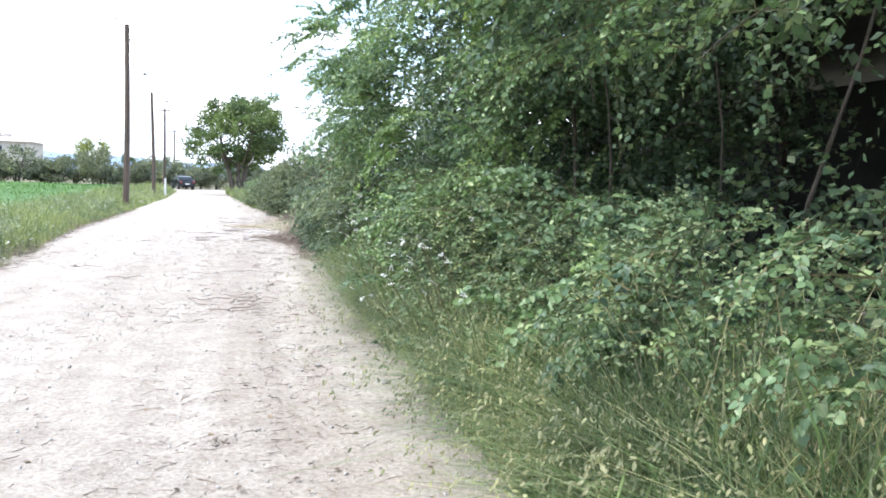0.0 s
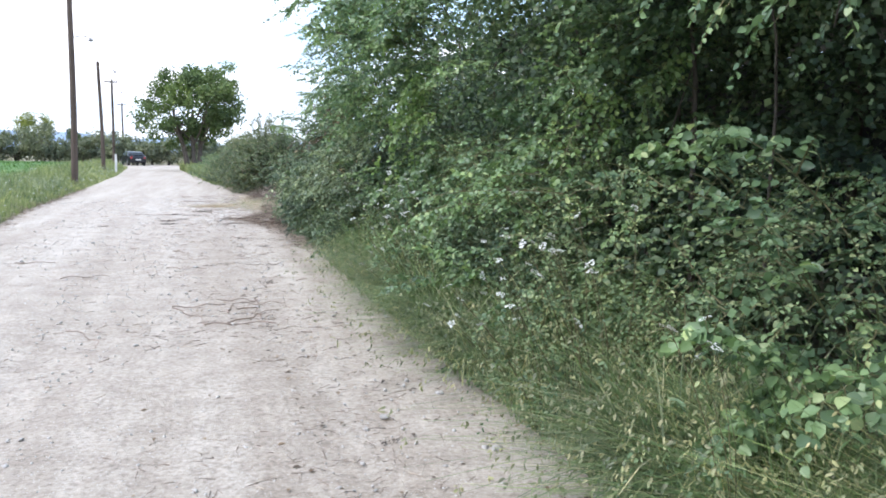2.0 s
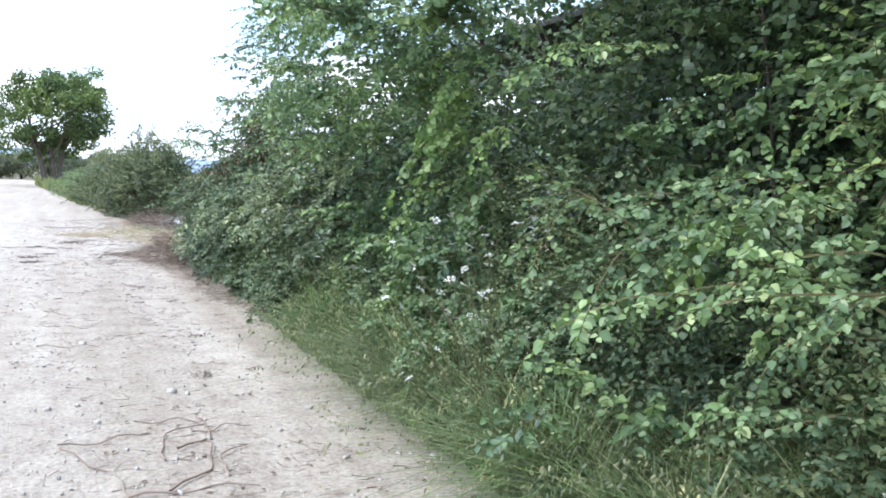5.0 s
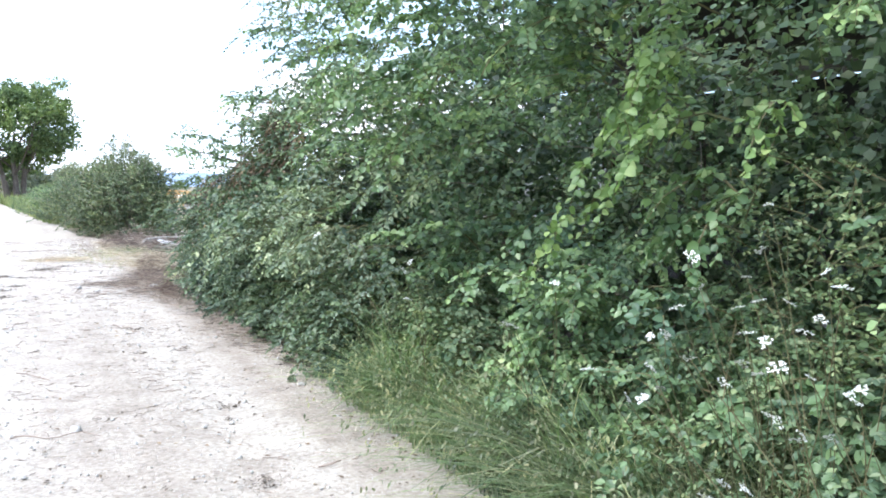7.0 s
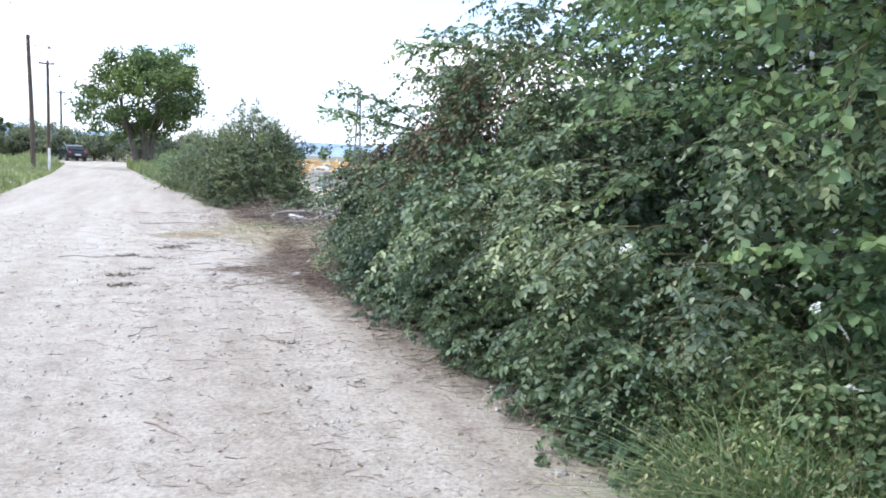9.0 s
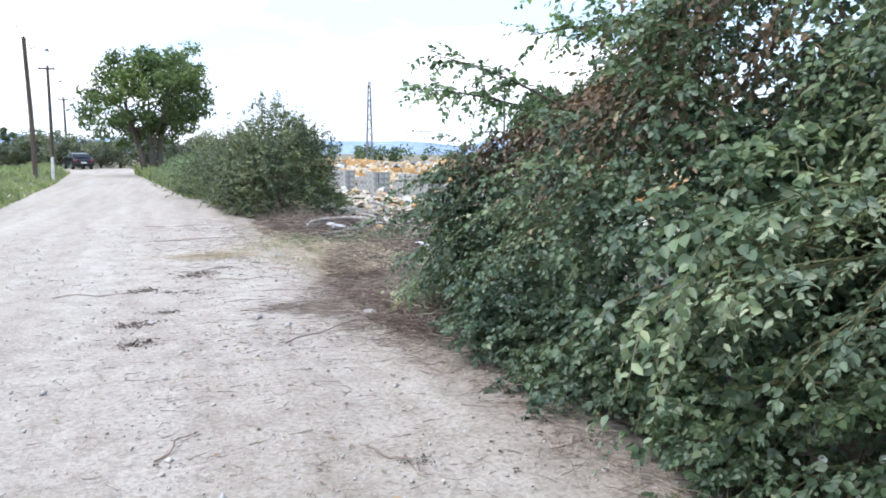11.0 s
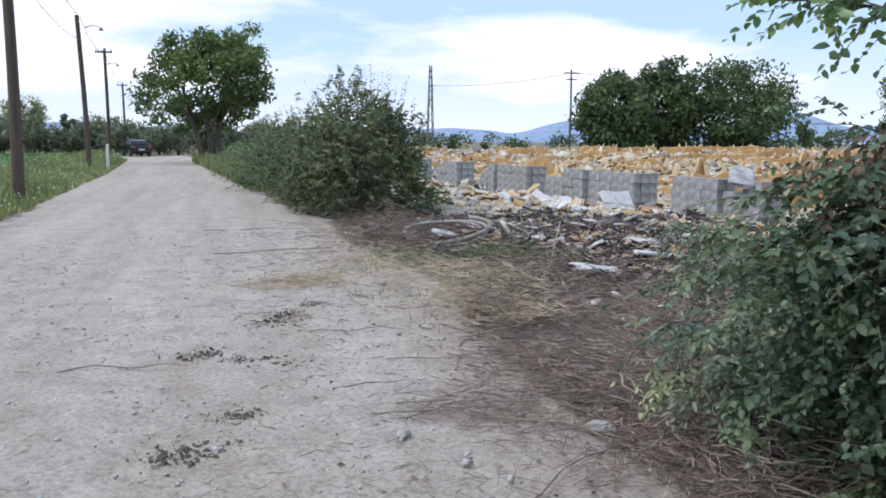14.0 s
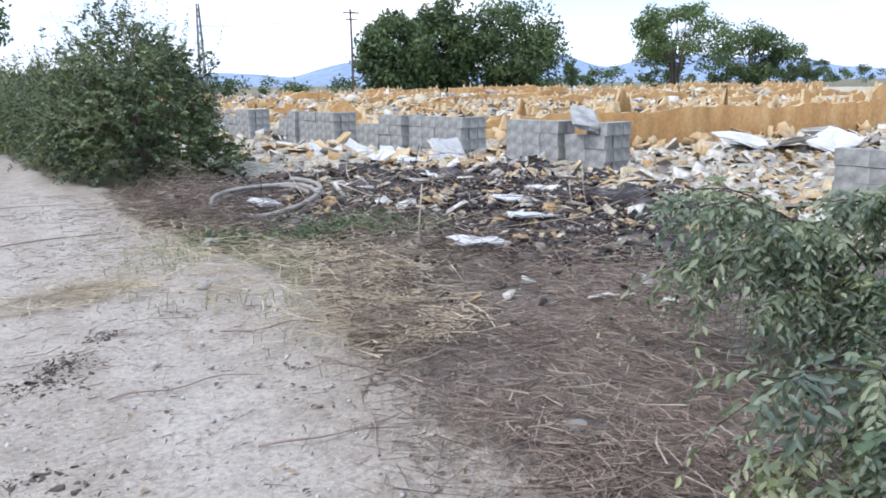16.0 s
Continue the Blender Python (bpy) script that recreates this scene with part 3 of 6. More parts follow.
# field margin across the road
P = clumped(36000, lambda y: edge_left(y) - 2.6, lambda y: edge_left(y) + 0.1, 12, 74, 38, 0.8)
near = np.interp(P[:, 1], [12, 30, 74], [0.005, 0.009, 0.021])
off = edge_left(P[:, 1]) - P[:, 0]
H = rng.uniform(0.3, 0.8, len(P)) * np.clip(0.35 + 0.75 * off, 0.25, 1.1) * (1 + 0.35 * vn(P[:, 0] * 0.7, P[:, 1] * 0.35, 39))
A, tips, gd = grass(P, H, near, 0.55, 40, 2)
tagged(new("margin_grass", raw("margin_grass", A[0], A[1], GRASS_LEFT)), "tall rough grass between road and field", "grass", "", "stuff")
pick = rng.choice(len(tips), 800, False)
D = unit(rng.normal(0, 1, (800, 3)) * np.array([1, 1, 0.2]))
B = blades(tips[pick], D, np.tile([0, 0, 1.0], (800, 1)), np.interp(tips[pick][:, 1], [12, 74], [0.05, 0.12]), np.full(800, 0.025))
tagged(new("white_wildflowers", raw("white_wildflowers", B[0], B[1], PETAL)), "small white wildflowers in the field margin", "flowers", "", "stuff")
# bushy herbs among the margin grass
n = 2600
y = 11 + 45 * rng.uniform(0, 1, n) ** 1.6
x = edge_left(y) - 0.15 - rng.uniform(0, 2.1, n)
keep = vn(x * 0.8, y * 0.5, 94) > -0.05
x, y = x[keep], y[keep]
n = len(x)
D = unit(np.stack([rng.normal(0, 0.5, n), rng.normal(0, 0.5, n), np.full(n, 0.9)], -1))
lv, sv = shoots(np.stack([x, y, rng.uniform(0.02, 0.4, n)], -1), D, rng.uniform(0.2, 0.5, n), 11, 0.05, 0.26, rng.uniform(0.0, 0.5, n), seed=93, shape=kites)
tagged(new("margin_herbs", raw("margin_herbs", *lv, LEAF_SPRAY)), "bushy grey-green herbs in the field margin", "herbs", "", "stuff")
# crop blades over the field
P = clumped(22000, lambda y: edge_left(y) - 38, lambda y: edge_left(y) - 2.2, 14, 92, 41, 0.3)
A, tips, gd = grass(P, rng.uniform(0.18, 0.34, len(P)), np.interp(P[:, 1], [14, 92], [0.011, 0.065]), 0.5, 42, 2)
tagged(new("crop", raw("crop", A[0], A[1], CROP)), "dense bright green cereal crop", "crop", "", "stuff")
# grass beyond the bushes on the other side
P = clumped(11000, lambda y: edge_right(y) + 0.0, lambda y: edge_right(y) + 3.0, 40, 74, 43, 0.8)
A, tips, gd = grass(P, rng.uniform(0.35, 0.9, len(P)), np.full(len(P), 0.014), 0.5, 44, 2)
tagged(new("far_verge_grass", raw("far_verge_grass", A[0], A[1], GRASS_LEFT)), "tall yellow-green grass past the bushes", "grass", "", "stuff")

# ---- the hedge ----
def hedge_top(y):
    return np.interp(y, [-6, 15, 16.4, 17.5, 18.5, 19.1, 20.0, 21.3, 22.6], [5.1, 4.7, 4.0, 3.0, 2.1, 1.8, 1.3, 0.95, 0.45]) + 0.35 * vn(y * 0.9, 0 * y, 51)


def hedge_face(y, z):
    f = np.interp(z, [0, 0.5, 1.0, 1.5, 2.0, 2.6, 3.3, 4.2, 5.2], [0.6, 0.55, 0.42, 0.45, 0.45, 0.25, 0.1, 0.4, 1.1])
    f = f - np.clip((y - 14) / 2.5, 0, 1) * np.interp(z, [0, 0.8, 1.5], [0.5, 0.35, 0.1]) + np.clip((y - 13.8) / 3, 0, 1) * np.clip((z - 1.7) / 0.8, 0, 1) * 0.08
    f = f + 0.45 * vn(y * 0.75, z * 0.9, 52) + 0.30 * vn(y * 1.7, z * 1.9, 53)
    f = f + np.clip((y - 16.8) / 1.5, 0, 1) * (0.3 + 0.4 * np.clip((z - 1.7) / 0.7, 0, 1))
    f = f + 0.35 * np.clip((y - 13.5) / 2, 0, 1) * np.clip((z - 2.3) / 0.8, 0, 1)
    f = f + 0.85 * np.exp(-((y - 7.8) / 1.5) ** 2 - ((z - 2.4) / 0.9) ** 2)
    f = f + 0.7 * np.exp(-((y - 5.2) / 1.2) ** 2 - ((z - 1.9) / 0.75) ** 2)
    f = f + 0.6 * np.exp(-((y - 12.5) / 0.7) ** 2 - ((z - 1.3) / 0.6) ** 2)
    f = f + 0.1 * np.clip((y - 18.5) / 0.8, 0, 1)
    f = f - 0.5 * np.exp(-((y - 12.8) / 1.2) ** 2 - ((z - 3.2) / 0.7) ** 2)
    return edge_right(y) + f + np.clip(y - 19.6, 0, 9) * 0.95


def hollow(y, z, s=54):
    return vn(y * 0.85 + 3.3, z * 1.25, s)


SPANS = [(-4.0, 1.5), (1.5, 5.2), (5.2, 8.6), (8.6, 11.8), (11.8, 15.0), (15.0, 17.6), (17.6, 19.6), (19.4, 22.6)]


def under_roof(x, y, z):
    """The dark slot through which the open shed shows."""
    return (y < 8.0) & (z > 1.42 + 0.05 * (x - 2.5)) & (z < 1.98 + 0.26 * (x - 2.3)) & (x > 2.2)


for num, (y0, y1) in enumerate(SPANS):
    g = np.random.default_rng(100 + num)
    low_end = num == len(SPANS) - 1
    ln_y = y1 - y0
    base = np.array([3.4 + (1.2 if low_end else 0), (y0 + y1) / 2, 0.0])
    label = "dense dark green shrub of the roadside hedge" if not low_end else "low drooping leafy bush at the hedge end"
    shrub = thing("hedge_shrub", base, label, "shrub", "shrubs of the roadside hedge")
    leafage = LEAF if num < 5 else LEAF_END_SHADE
    # outer branches, each a drooping fan of leafy shoots, with dark hollows left between them
    n = int(ln_y * (118 if not low_end else 44))
    y = g.uniform(y0 - 0.2, y1 + 0.2, n)
    z = 0.1 + (hedge_top(y) - 0.1) * g.uniform(0, 1, n) ** 1.0
    x = hedge_face(y, z) + g.exponential(0.12, n) + 0.22 + (0.25 if low_end else 0)
    keep = (hollow(y, z) < 0.22) | (g.uniform(0, 1, n) < 0.06)
    keep &= ~under_roof(x, y, z) & ~under_roof(x - 0.4, y, z)
    keep &= ~((y > 11.3) & (y < 15.4) & (z > 2.6) & (g.uniform(0, 1, n) < 0.5))
    foot = np.where(y < 4.8, 1.05, 0.62) + 0.35 * vn(y * 1.1, 0 * y, 66)
    keep &= ~((y < 14.6) & (z < foot) & (g.uniform(0, 1, n) < 0.85))
    keep &= ~((y > 20.75) & (g.uniform(0, 1, n) < 0.95))
    keep &= ~((y > 17.9) & (z > 1.45) & (g.uniform(0, 1, n) < 0.6))
    x, y, z = x[keep], y[keep], z[keep]
    n = len(x)
    sway = 0.8 * vn(y * 0.9, z * 0.9, 58)
    D = unit(np.stack([g.normal(-0.85, 0.25, n), g.normal(0, 0.4, n) + sway, g.normal(0.28, 0.3, n) + 0.3 * vn(y * 1.2, z * 1.2, 59)], -1))
    L = g.uniform(0.32, 0.85, n) * np.where(z > 1.0, 1.0, 0.75)
    sag = g.uniform(0.1, 0.6, n) + (0.08 if num > 4 else 0)
    B = np.stack([x, y, z], -1) - base
    size = (0.048 if num < 6 else 0.045) * (1 + 0.32 * vn(y * 0.8, z * 0.8, 60)) * g.uniform(0.85, 1.15, n)
    # finer, paler feathery branches low on the far half
    fine = (y > 11.0) & (y < 16.2) & (z < 1.75) & (vn(y * 0.7 + 9, z * 0.9, 69) > -0.15)
    lv, sv = sprays(B[~fine], D[~fine], L[~fine], 8, 12, size[~fine], 0.38 if num < 6 else 0.33, sag[~fine], 200 + num)
    part("crown", raw("crown", *lv, leafage), shrub)
    if fine.any():
        lv, sv2 = sprays(B[fine], D[fine], L[fine] * 1.05, 9, 12, size[fine] * 0.85, 0.27, sag[fine] * 1.15, 230 + num)
        part("feathery_growth", raw("feathery_growth", *lv, LEAF_FINE), shrub, "paler grey-green feathery hanging leaves", kind="stuff")
        sv = join([sv, sv2])
    # leaves deeper in
    n = int(ln_y * (210 if not low_end else 120))
    y = g.uniform(y0 - 0.2, y1 + 0.2, n)
    z = 0.12 + (hedge_top(y) - 0.3) * g.uniform(0, 1, n)
    depth = g.uniform(0.35, 1.6, n)
    x = hedge_face(y, z) + depth + (0.3 if low_end else 0)
    keep = ~under_roof(x, y, z) & ~((y > 11.3) & (y < 15.4) & (z > 2.6) & (g.uniform(0, 1, n) < 0.75)) & ~((hollow(y, z) > 0.2) & (depth < 1.1)) & ~((y > 20.75) & (g.uniform(0, 1, n) < 0.95))
    B = np.stack([x, y, z], -1)[keep] - base
    n = len(B)
    D = unit(np.stack([g.normal(-0.4, 0.5, n), g.normal(0, 0.6, n), g.normal(0.1, 0.5, n)], -1))
    lv, sv2 = shoots(B, D, g.uniform(0.3, 0.8, n), 16, 0.066, 0.36, g.uniform(0.2, 0.8, n), seed=250 + num, shape=kites)
    part("inner_foliage", raw("inner_foliage", *lv, leafage), shrub, kind="stuff")
    sv = join([sv, sv2])
    # young, paler branches hanging out of the face
    m = 0 if num > 4 else int(ln_y * 30)
    y = g.uniform(y0, y1, m)
    z = g.uniform(0.7, 1.0, m) * np.minimum(hedge_top(y), 4.4) * g.uniform(0.3, 1, m)
    keep = ((vn(y * 1.1, z * 1.3, 57) > 0.36) | (np.abs(y - 11.1) + np.abs(z - 1.8) < 0.65) | (np.abs(y - 8.1) + np.abs(z - 1.9) < 0.7)) & ~((y < 8.3) & (z > 1.3) & (z < 3.0)) & (z > 1.0)
    y, z = y[keep], z[keep]
    if len(y):
        B = np.stack([hedge_face(y, z) + 0.1, y, z], -1)
        D = unit(np.stack([g.normal(-0.8, 0.25, len(y)), g.normal(0, 0.5, len(y)), g.normal(0.35, 0.3, len(y))], -1))
        lv2, sv2 = sprays(B - base, D, g.uniform(0.3, 0.65, len(y)), 7, 10, g.uniform(0.042, 0.06, len(y)), 0.4, g.uniform(0.6, 1.1, len(y)), 300 + num)
        part("young_growth", raw("young_growth", *lv2, LEAF_FRESH), shrub, "pale yellow-green young leaf sprays", kind="stuff")
        sv = join([sv, sv2])
    part("twiggery", raw("twiggery", *sv, STEM), shrub, kind="stuff")
    # woody stems inside
    for k in range(4):
        yy = g.uniform(y0, y1)
        top = float(hedge_top(np.array([yy]))[0]) * g.uniform(0.7, 0.95)
        t = np.linspace(0, 1, 9)
        x0 = float(hedge_face(np.array([yy]), np.array([0.8]))[0]) + g.uniform(1.6, 2.4)
        pts = np.stack([x0 + 0.5 * np.sin(t * g.uniform(1, 3) + g.uniform(0, 6)) * t + g.uniform(-0.8, 0.2) * t * t, yy + g.uniform(-1.0, 1.0) * t + 0.12 * np.sin(t * 7), -0.05 + top * t], -1)
        r = g.uniform(0.012, 0.03)
        part("stem", raw("stem", *tube(pts - base, r * (1 - 0.8 * t)), BARK, True), shrub)
    # thin bare branches crossing the face
    lines = []
    for k in range(int(ln_y * 1.8)):
        yy, zz = g.uniform(y0, y1), g.uniform(0.4, 0.85) * float(hedge_top(np.array([(y0 + y1) / 2]))[0]) * g.uniform(0.35, 1)
        xx = float(hedge_face(np.array([yy]), np.array([zz]))[0])
        t = np.linspace(0, 1, 6)
        run = g.uniform(0.5, 1.3)
        pts = np.stack([xx + 0.35 - g.uniform(0.2, 0.5) * t, yy + g.uniform(-0.9, 0.9) * run * t, zz + g.uniform(-0.2, 0.6) * run * t - 0.25 * run * t * t], -1)
        lines.append(tube(pts - base, 0.0045 * (1 - 0.7 * t), 4))
    part("deadwood", raw("deadwood", *join(lines), BARK), shrub, "thin bare grey-brown branches", kind="stuff")
    if num in (5, 6):
        m = 420 if num == 6 else 160
        y = g.uniform(max(y0, 16.4), y1 - 0.1, m)
        z = np.minimum(g.uniform(1.6, 2.5, m), hedge_top(y) - 0.05)
        B = np.stack([hedge_face(y, z) + g.uniform(-0.05, 0.45, m), y, z], -1)
        D = unit(np.stack([g.normal(-0.5, 0.4, m), g.normal(0.3, 0.5, m), g.normal(-0.5, 0.3, m)], -1))
        lv, _ = shoots(B - base, D, g.uniform(0.2, 0.5, m), 14, 0.055, 0.26, g.uniform(0.4, 1.0, m), seed=400 + num)
        part("withered_foliage", raw("withered_foliage", *lv, LEAF_DRY), shrub, "withered brown hanging leaves", kind="stuff")

# long branch reaching over the road
g = np.random.default_rng(77)
for by, bz, reach, rise in ((12.2, 2.6, 1.0, 0.55), (13.0, 3.0, 0.9, 0.2), (19.0, 1.75, 1.15, 0.75), (19.15, 1.75, 1.2, 0.5), (18.1, 2.3, 0.9, 0.25), (17.7, 2.5, 1.0, 0.3)):
    root = np.array([float(hedge_face(np.array([by]), np.array([bz]))[0]) + 0.5, by, bz])
    branch = thing("overhanging_branch", root, "leafy branch arching out of the hedge", "branch", "branches over the road")
    t = np.linspace(0, 1, 9)
    pts = np.stack([-reach * t, 0.35 * t, rise * t - 0.25 * t * t], -1)
    part("limb", raw("limb", *tube(pts, 0.014 * (1 - 0.75 * t)), BARK, True), branch)
    k = g.uniform(0.15, 1, 46)
    B = np.stack([np.interp(k, t, pts[:, 0]), np.interp(k, t, pts[:, 1]), np.interp(k, t, pts[:, 2])], -1)
    D = unit(np.stack([g.normal(-0.5, 0.5, 46), g.normal(0.1, 0.8, 46), g.normal(0.1, 0.5, 46)], -1))
    lv, sv = shoots(B, D, g.uniform(0.15, 0.32, 46), 10, 0.056, 0.33, g.uniform(0.1, 0.5, 46), seed=500 + int(by))
    part("foliage", raw("foliage", *lv, LEAF), branch)
    part("twiggery", raw("twiggery", *sv, STEM), branch, kind="stuff")

# long sprays arching over the litter from the hedge end
g = np.random.default_rng(79)
for k in range(23):
    root = np.array([g.uniform(3.9, 4.6), g.uniform(21.0, 21.7), 0.0])
    tip = np.array([g.uniform(2.8, 4.1), g.uniform(21.0, 21.9), g.uniform(0.25, 0.95)])
    if k < 8:
        root, tip = np.array([g.uniform(3.0, 3.6), g.uniform(19.9, 20.4), 0.0]), np.array([g.uniform(2.05, 2.7), g.uniform(20.1, 20.6), g.uniform(0.1, 0.6)])
    spray = thing("arching_spray", root, "slender grey-green leafy spray arching from the hedge end", "branch", "sprays at the hedge end")
    t = np.linspace(0, 1, 9)
    d = tip - root
    rise = max(d[2], 0.2) + g.uniform(0.25, 0.5)
    pts = np.stack([d[0] * t ** 1.3, d[1] * t, d[2] * t * t + rise * 1.6 * t * (1 - t)], -1)
    part("limb", raw("limb", *tube(pts, 0.010 * (1 - 0.75 * t), 5), BARK, True), spray)
    q = g.uniform(0.35, 1, 24) ** 0.7
    B = np.stack([np.interp(q, t, pts[:, i]) for i in range(3)], -1)
    D = unit(np.stack([g.normal(-0.5, 0.45, 24), g.normal(-0.1, 0.5, 24), g.normal(-0.1, 0.35, 24)], -1))
    lv, sv = shoots(B, D, g.uniform(0.16, 0.4, 24), 13, 0.06, 0.2, g.uniform(0.5, 1.2, 24), seed=540 + k)
    part("foliage", raw("foliage", *lv, LEAF_SPRAY), spray)
    part("twiggery", raw("twiggery", *sv, STEM), spray, kind="stuff")

# inner growth behind the face, its shade put into a darker leaf tone
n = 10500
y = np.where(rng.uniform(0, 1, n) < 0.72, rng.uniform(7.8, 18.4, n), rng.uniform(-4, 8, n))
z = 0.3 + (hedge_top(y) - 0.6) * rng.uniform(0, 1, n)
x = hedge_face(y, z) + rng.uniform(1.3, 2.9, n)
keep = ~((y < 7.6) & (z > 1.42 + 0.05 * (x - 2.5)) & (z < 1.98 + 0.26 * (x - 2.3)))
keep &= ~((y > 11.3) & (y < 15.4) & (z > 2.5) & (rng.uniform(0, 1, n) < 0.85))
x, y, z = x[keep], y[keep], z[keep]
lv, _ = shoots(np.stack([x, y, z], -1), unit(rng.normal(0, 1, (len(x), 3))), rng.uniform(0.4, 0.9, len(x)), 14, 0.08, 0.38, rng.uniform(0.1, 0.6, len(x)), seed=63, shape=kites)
tagged(new("hedge_interior", raw("hedge_interior", *lv, LEAF_END_SHADE)), "inner foliage of the hedge, its shade put into a darker leaf colour", "foliage", "", "stuff")

# close growth behind the recess in the face, darker leaf colour standing for shade
n = 1500
y = rng.uniform(6.4, 10.4, n)
z = rng.uniform(2.1, 4.4, n)
x = hedge_face(y, z) + rng.uniform(0.35, 1.7, n)
keep = ~under_roof(x, y, z)
x, y, z = x[keep], y[keep], z[keep]
lv, _ = shoots(np.stack([x, y, z], -1), unit(rng.normal(0, 1, (len(x), 3))), rng.uniform(0.3, 0.7, len(x)), 14, 0.062, 0.38, rng.uniform(0.1, 0.6, len(x)), seed=65, shape=kites)
tagged(new("hedge_thicket", raw("hedge_thicket", *lv, LEAF_END_SHADE)), "close foliage inside the tall hedge, shade put into its leaf colour", "foliage", "", "stuff")

# skirt of leafy branches trailing on the ground along the far half
n = 330
y = rng.uniform(14.2, 19.6, n)
z = rng.uniform(0.12, 0.75, n)
x = edge_right(y) + 0.28 + 0.3 * np.clip((y - 18.3) / 0.8, 0, 1) + 0.12 * vn(y * 1.3, z, 74) + rng.exponential(0.12, n)
D = unit(np.stack([rng.normal(-0.6, 0.3, n), rng.normal(0, 0.6, n), rng.normal(0.05, 0.25, n)], -1))
lv, sv = sprays(np.stack([x, y, z], -1), D, rng.uniform(0.22, 0.5, n), 7, 11, 0.046 * rng.uniform(0.8, 1.25, n), 0.33, rng.uniform(0.05, 0.35, n), 640)
lv[0][:, 2] = np.maximum(lv[0][:, 2], 0.01)
V, F = join([lv, sv])
tagged(new("trailing_skirt", raw("trailing_skirt", V, F, [LEAF_END_SHADE, STEM], False, np.r_[np.zeros(len(lv[1])), np.ones(len(sv[1]))])), "dark leafy branches trailing on the ground below the hedge", "foliage", "", "stuff")

# herbs and creepers in front of the shrubs
n = 6000
y = np.where(rng.uniform(0, 1, n) < 0.93, rng.uniform(6.6, 15.2, n), rng.uniform(-3.5, 6.6, n))
z = 0.03 + 1.35 * rng.uniform(0, 1, n) ** 1.1 * (0.72 + 0.55 * vn(y * 0.9, 0 * y, 61))
x = edge_right(y) + 0.32 + 0.32 * z + rng.exponential(0.2, n)
B = np.stack([x, y, z], -1)
D = unit(np.stack([rng.normal(-0.5, 0.5, n), rng.normal(0, 0.7, n), rng.normal(0.5, 0.5, n)], -1))
leafy = (0.036 + 0.02 * vn(y * 1.7, z * 2.0, 64) + 0.006 * rng.normal(0, 1, n))[:, None]
lv, sv = shoots(B, D, rng.uniform(0.14, 0.42, n), 10, np.maximum(leafy, 0.016), 0.3, rng.uniform(0.1, 0.8, n), seed=62)
V, F = join([lv, sv])
tagged(new("herb_layer", raw("herb_layer", V, F, [LEAF_SMALL, STEM], False, np.r_[np.zeros(len(lv[1])), np.ones(len(sv[1]))])), "tangle of small-leaved herbs and creepers below the hedge", "herbs", "", "stuff")


# lighter sprawling herbs below the dark hollow
n = 1450
y = np.r_[rng.uniform(0.5, 7.4, 1000), rng.uniform(9.5, 11.2, 450)]
z = np.r_[rng.uniform(0.85, 1.42, 1000), rng.uniform(0.6, 1.65, 450)]
x = hedge_face(y, z) + rng.uniform(0.0, 0.45, n)
D = unit(np.stack([rng.normal(-0.6, 0.4, n), rng.normal(0, 0.6, n), rng.normal(0.3, 0.5, n)], -1))
lv, sv = shoots(np.stack([x, y, z], -1), D, rng.uniform(0.15, 0.4, n), 12, 0.028 + 0.006 * rng.normal(0, 1, (n, 1)), 0.3, rng.uniform(0.1, 0.7, n), seed=68)
V, F = join([lv, sv])
tagged(new("sprawling_herbs", raw("sprawling_herbs", V, F, [LEAF_SMALL, STEM], False, np.r_[np.zeros(len(lv[1])), np.ones(len(sv[1]))])), "light green sprawling herbs leaning on the hedge", "herbs", "", "stuff")


# white-flowered umbels
def umbel_mesh(seed):
    g = np.random.default_rng(seed)
    P = []
    for ray in range(8):
        a, r = g.uniform(0, 6.28), g.uniform(0.006, 0.032)
        P.append(np.array([r * math.cos(a), r * math.sin(a), 0.008 - 4 * r * r]) + g.normal(0, 0.004, (6, 3)) * np.array([1, 1, 0.4]))
    P = np.concatenate(P)
    D = unit(g.normal(0, 1, P.shape) * np.array([1, 1, 0.15]))
    L = g.uniform(0.006, 0.011, len(P))
    return raw("flower_head", *blades(P, D, np.tile([0, 0, 1.0], (len(P), 1)), L, L * 0.5), PETAL)


UMBELS = [umbel_mesh(s) for s in range(5)]


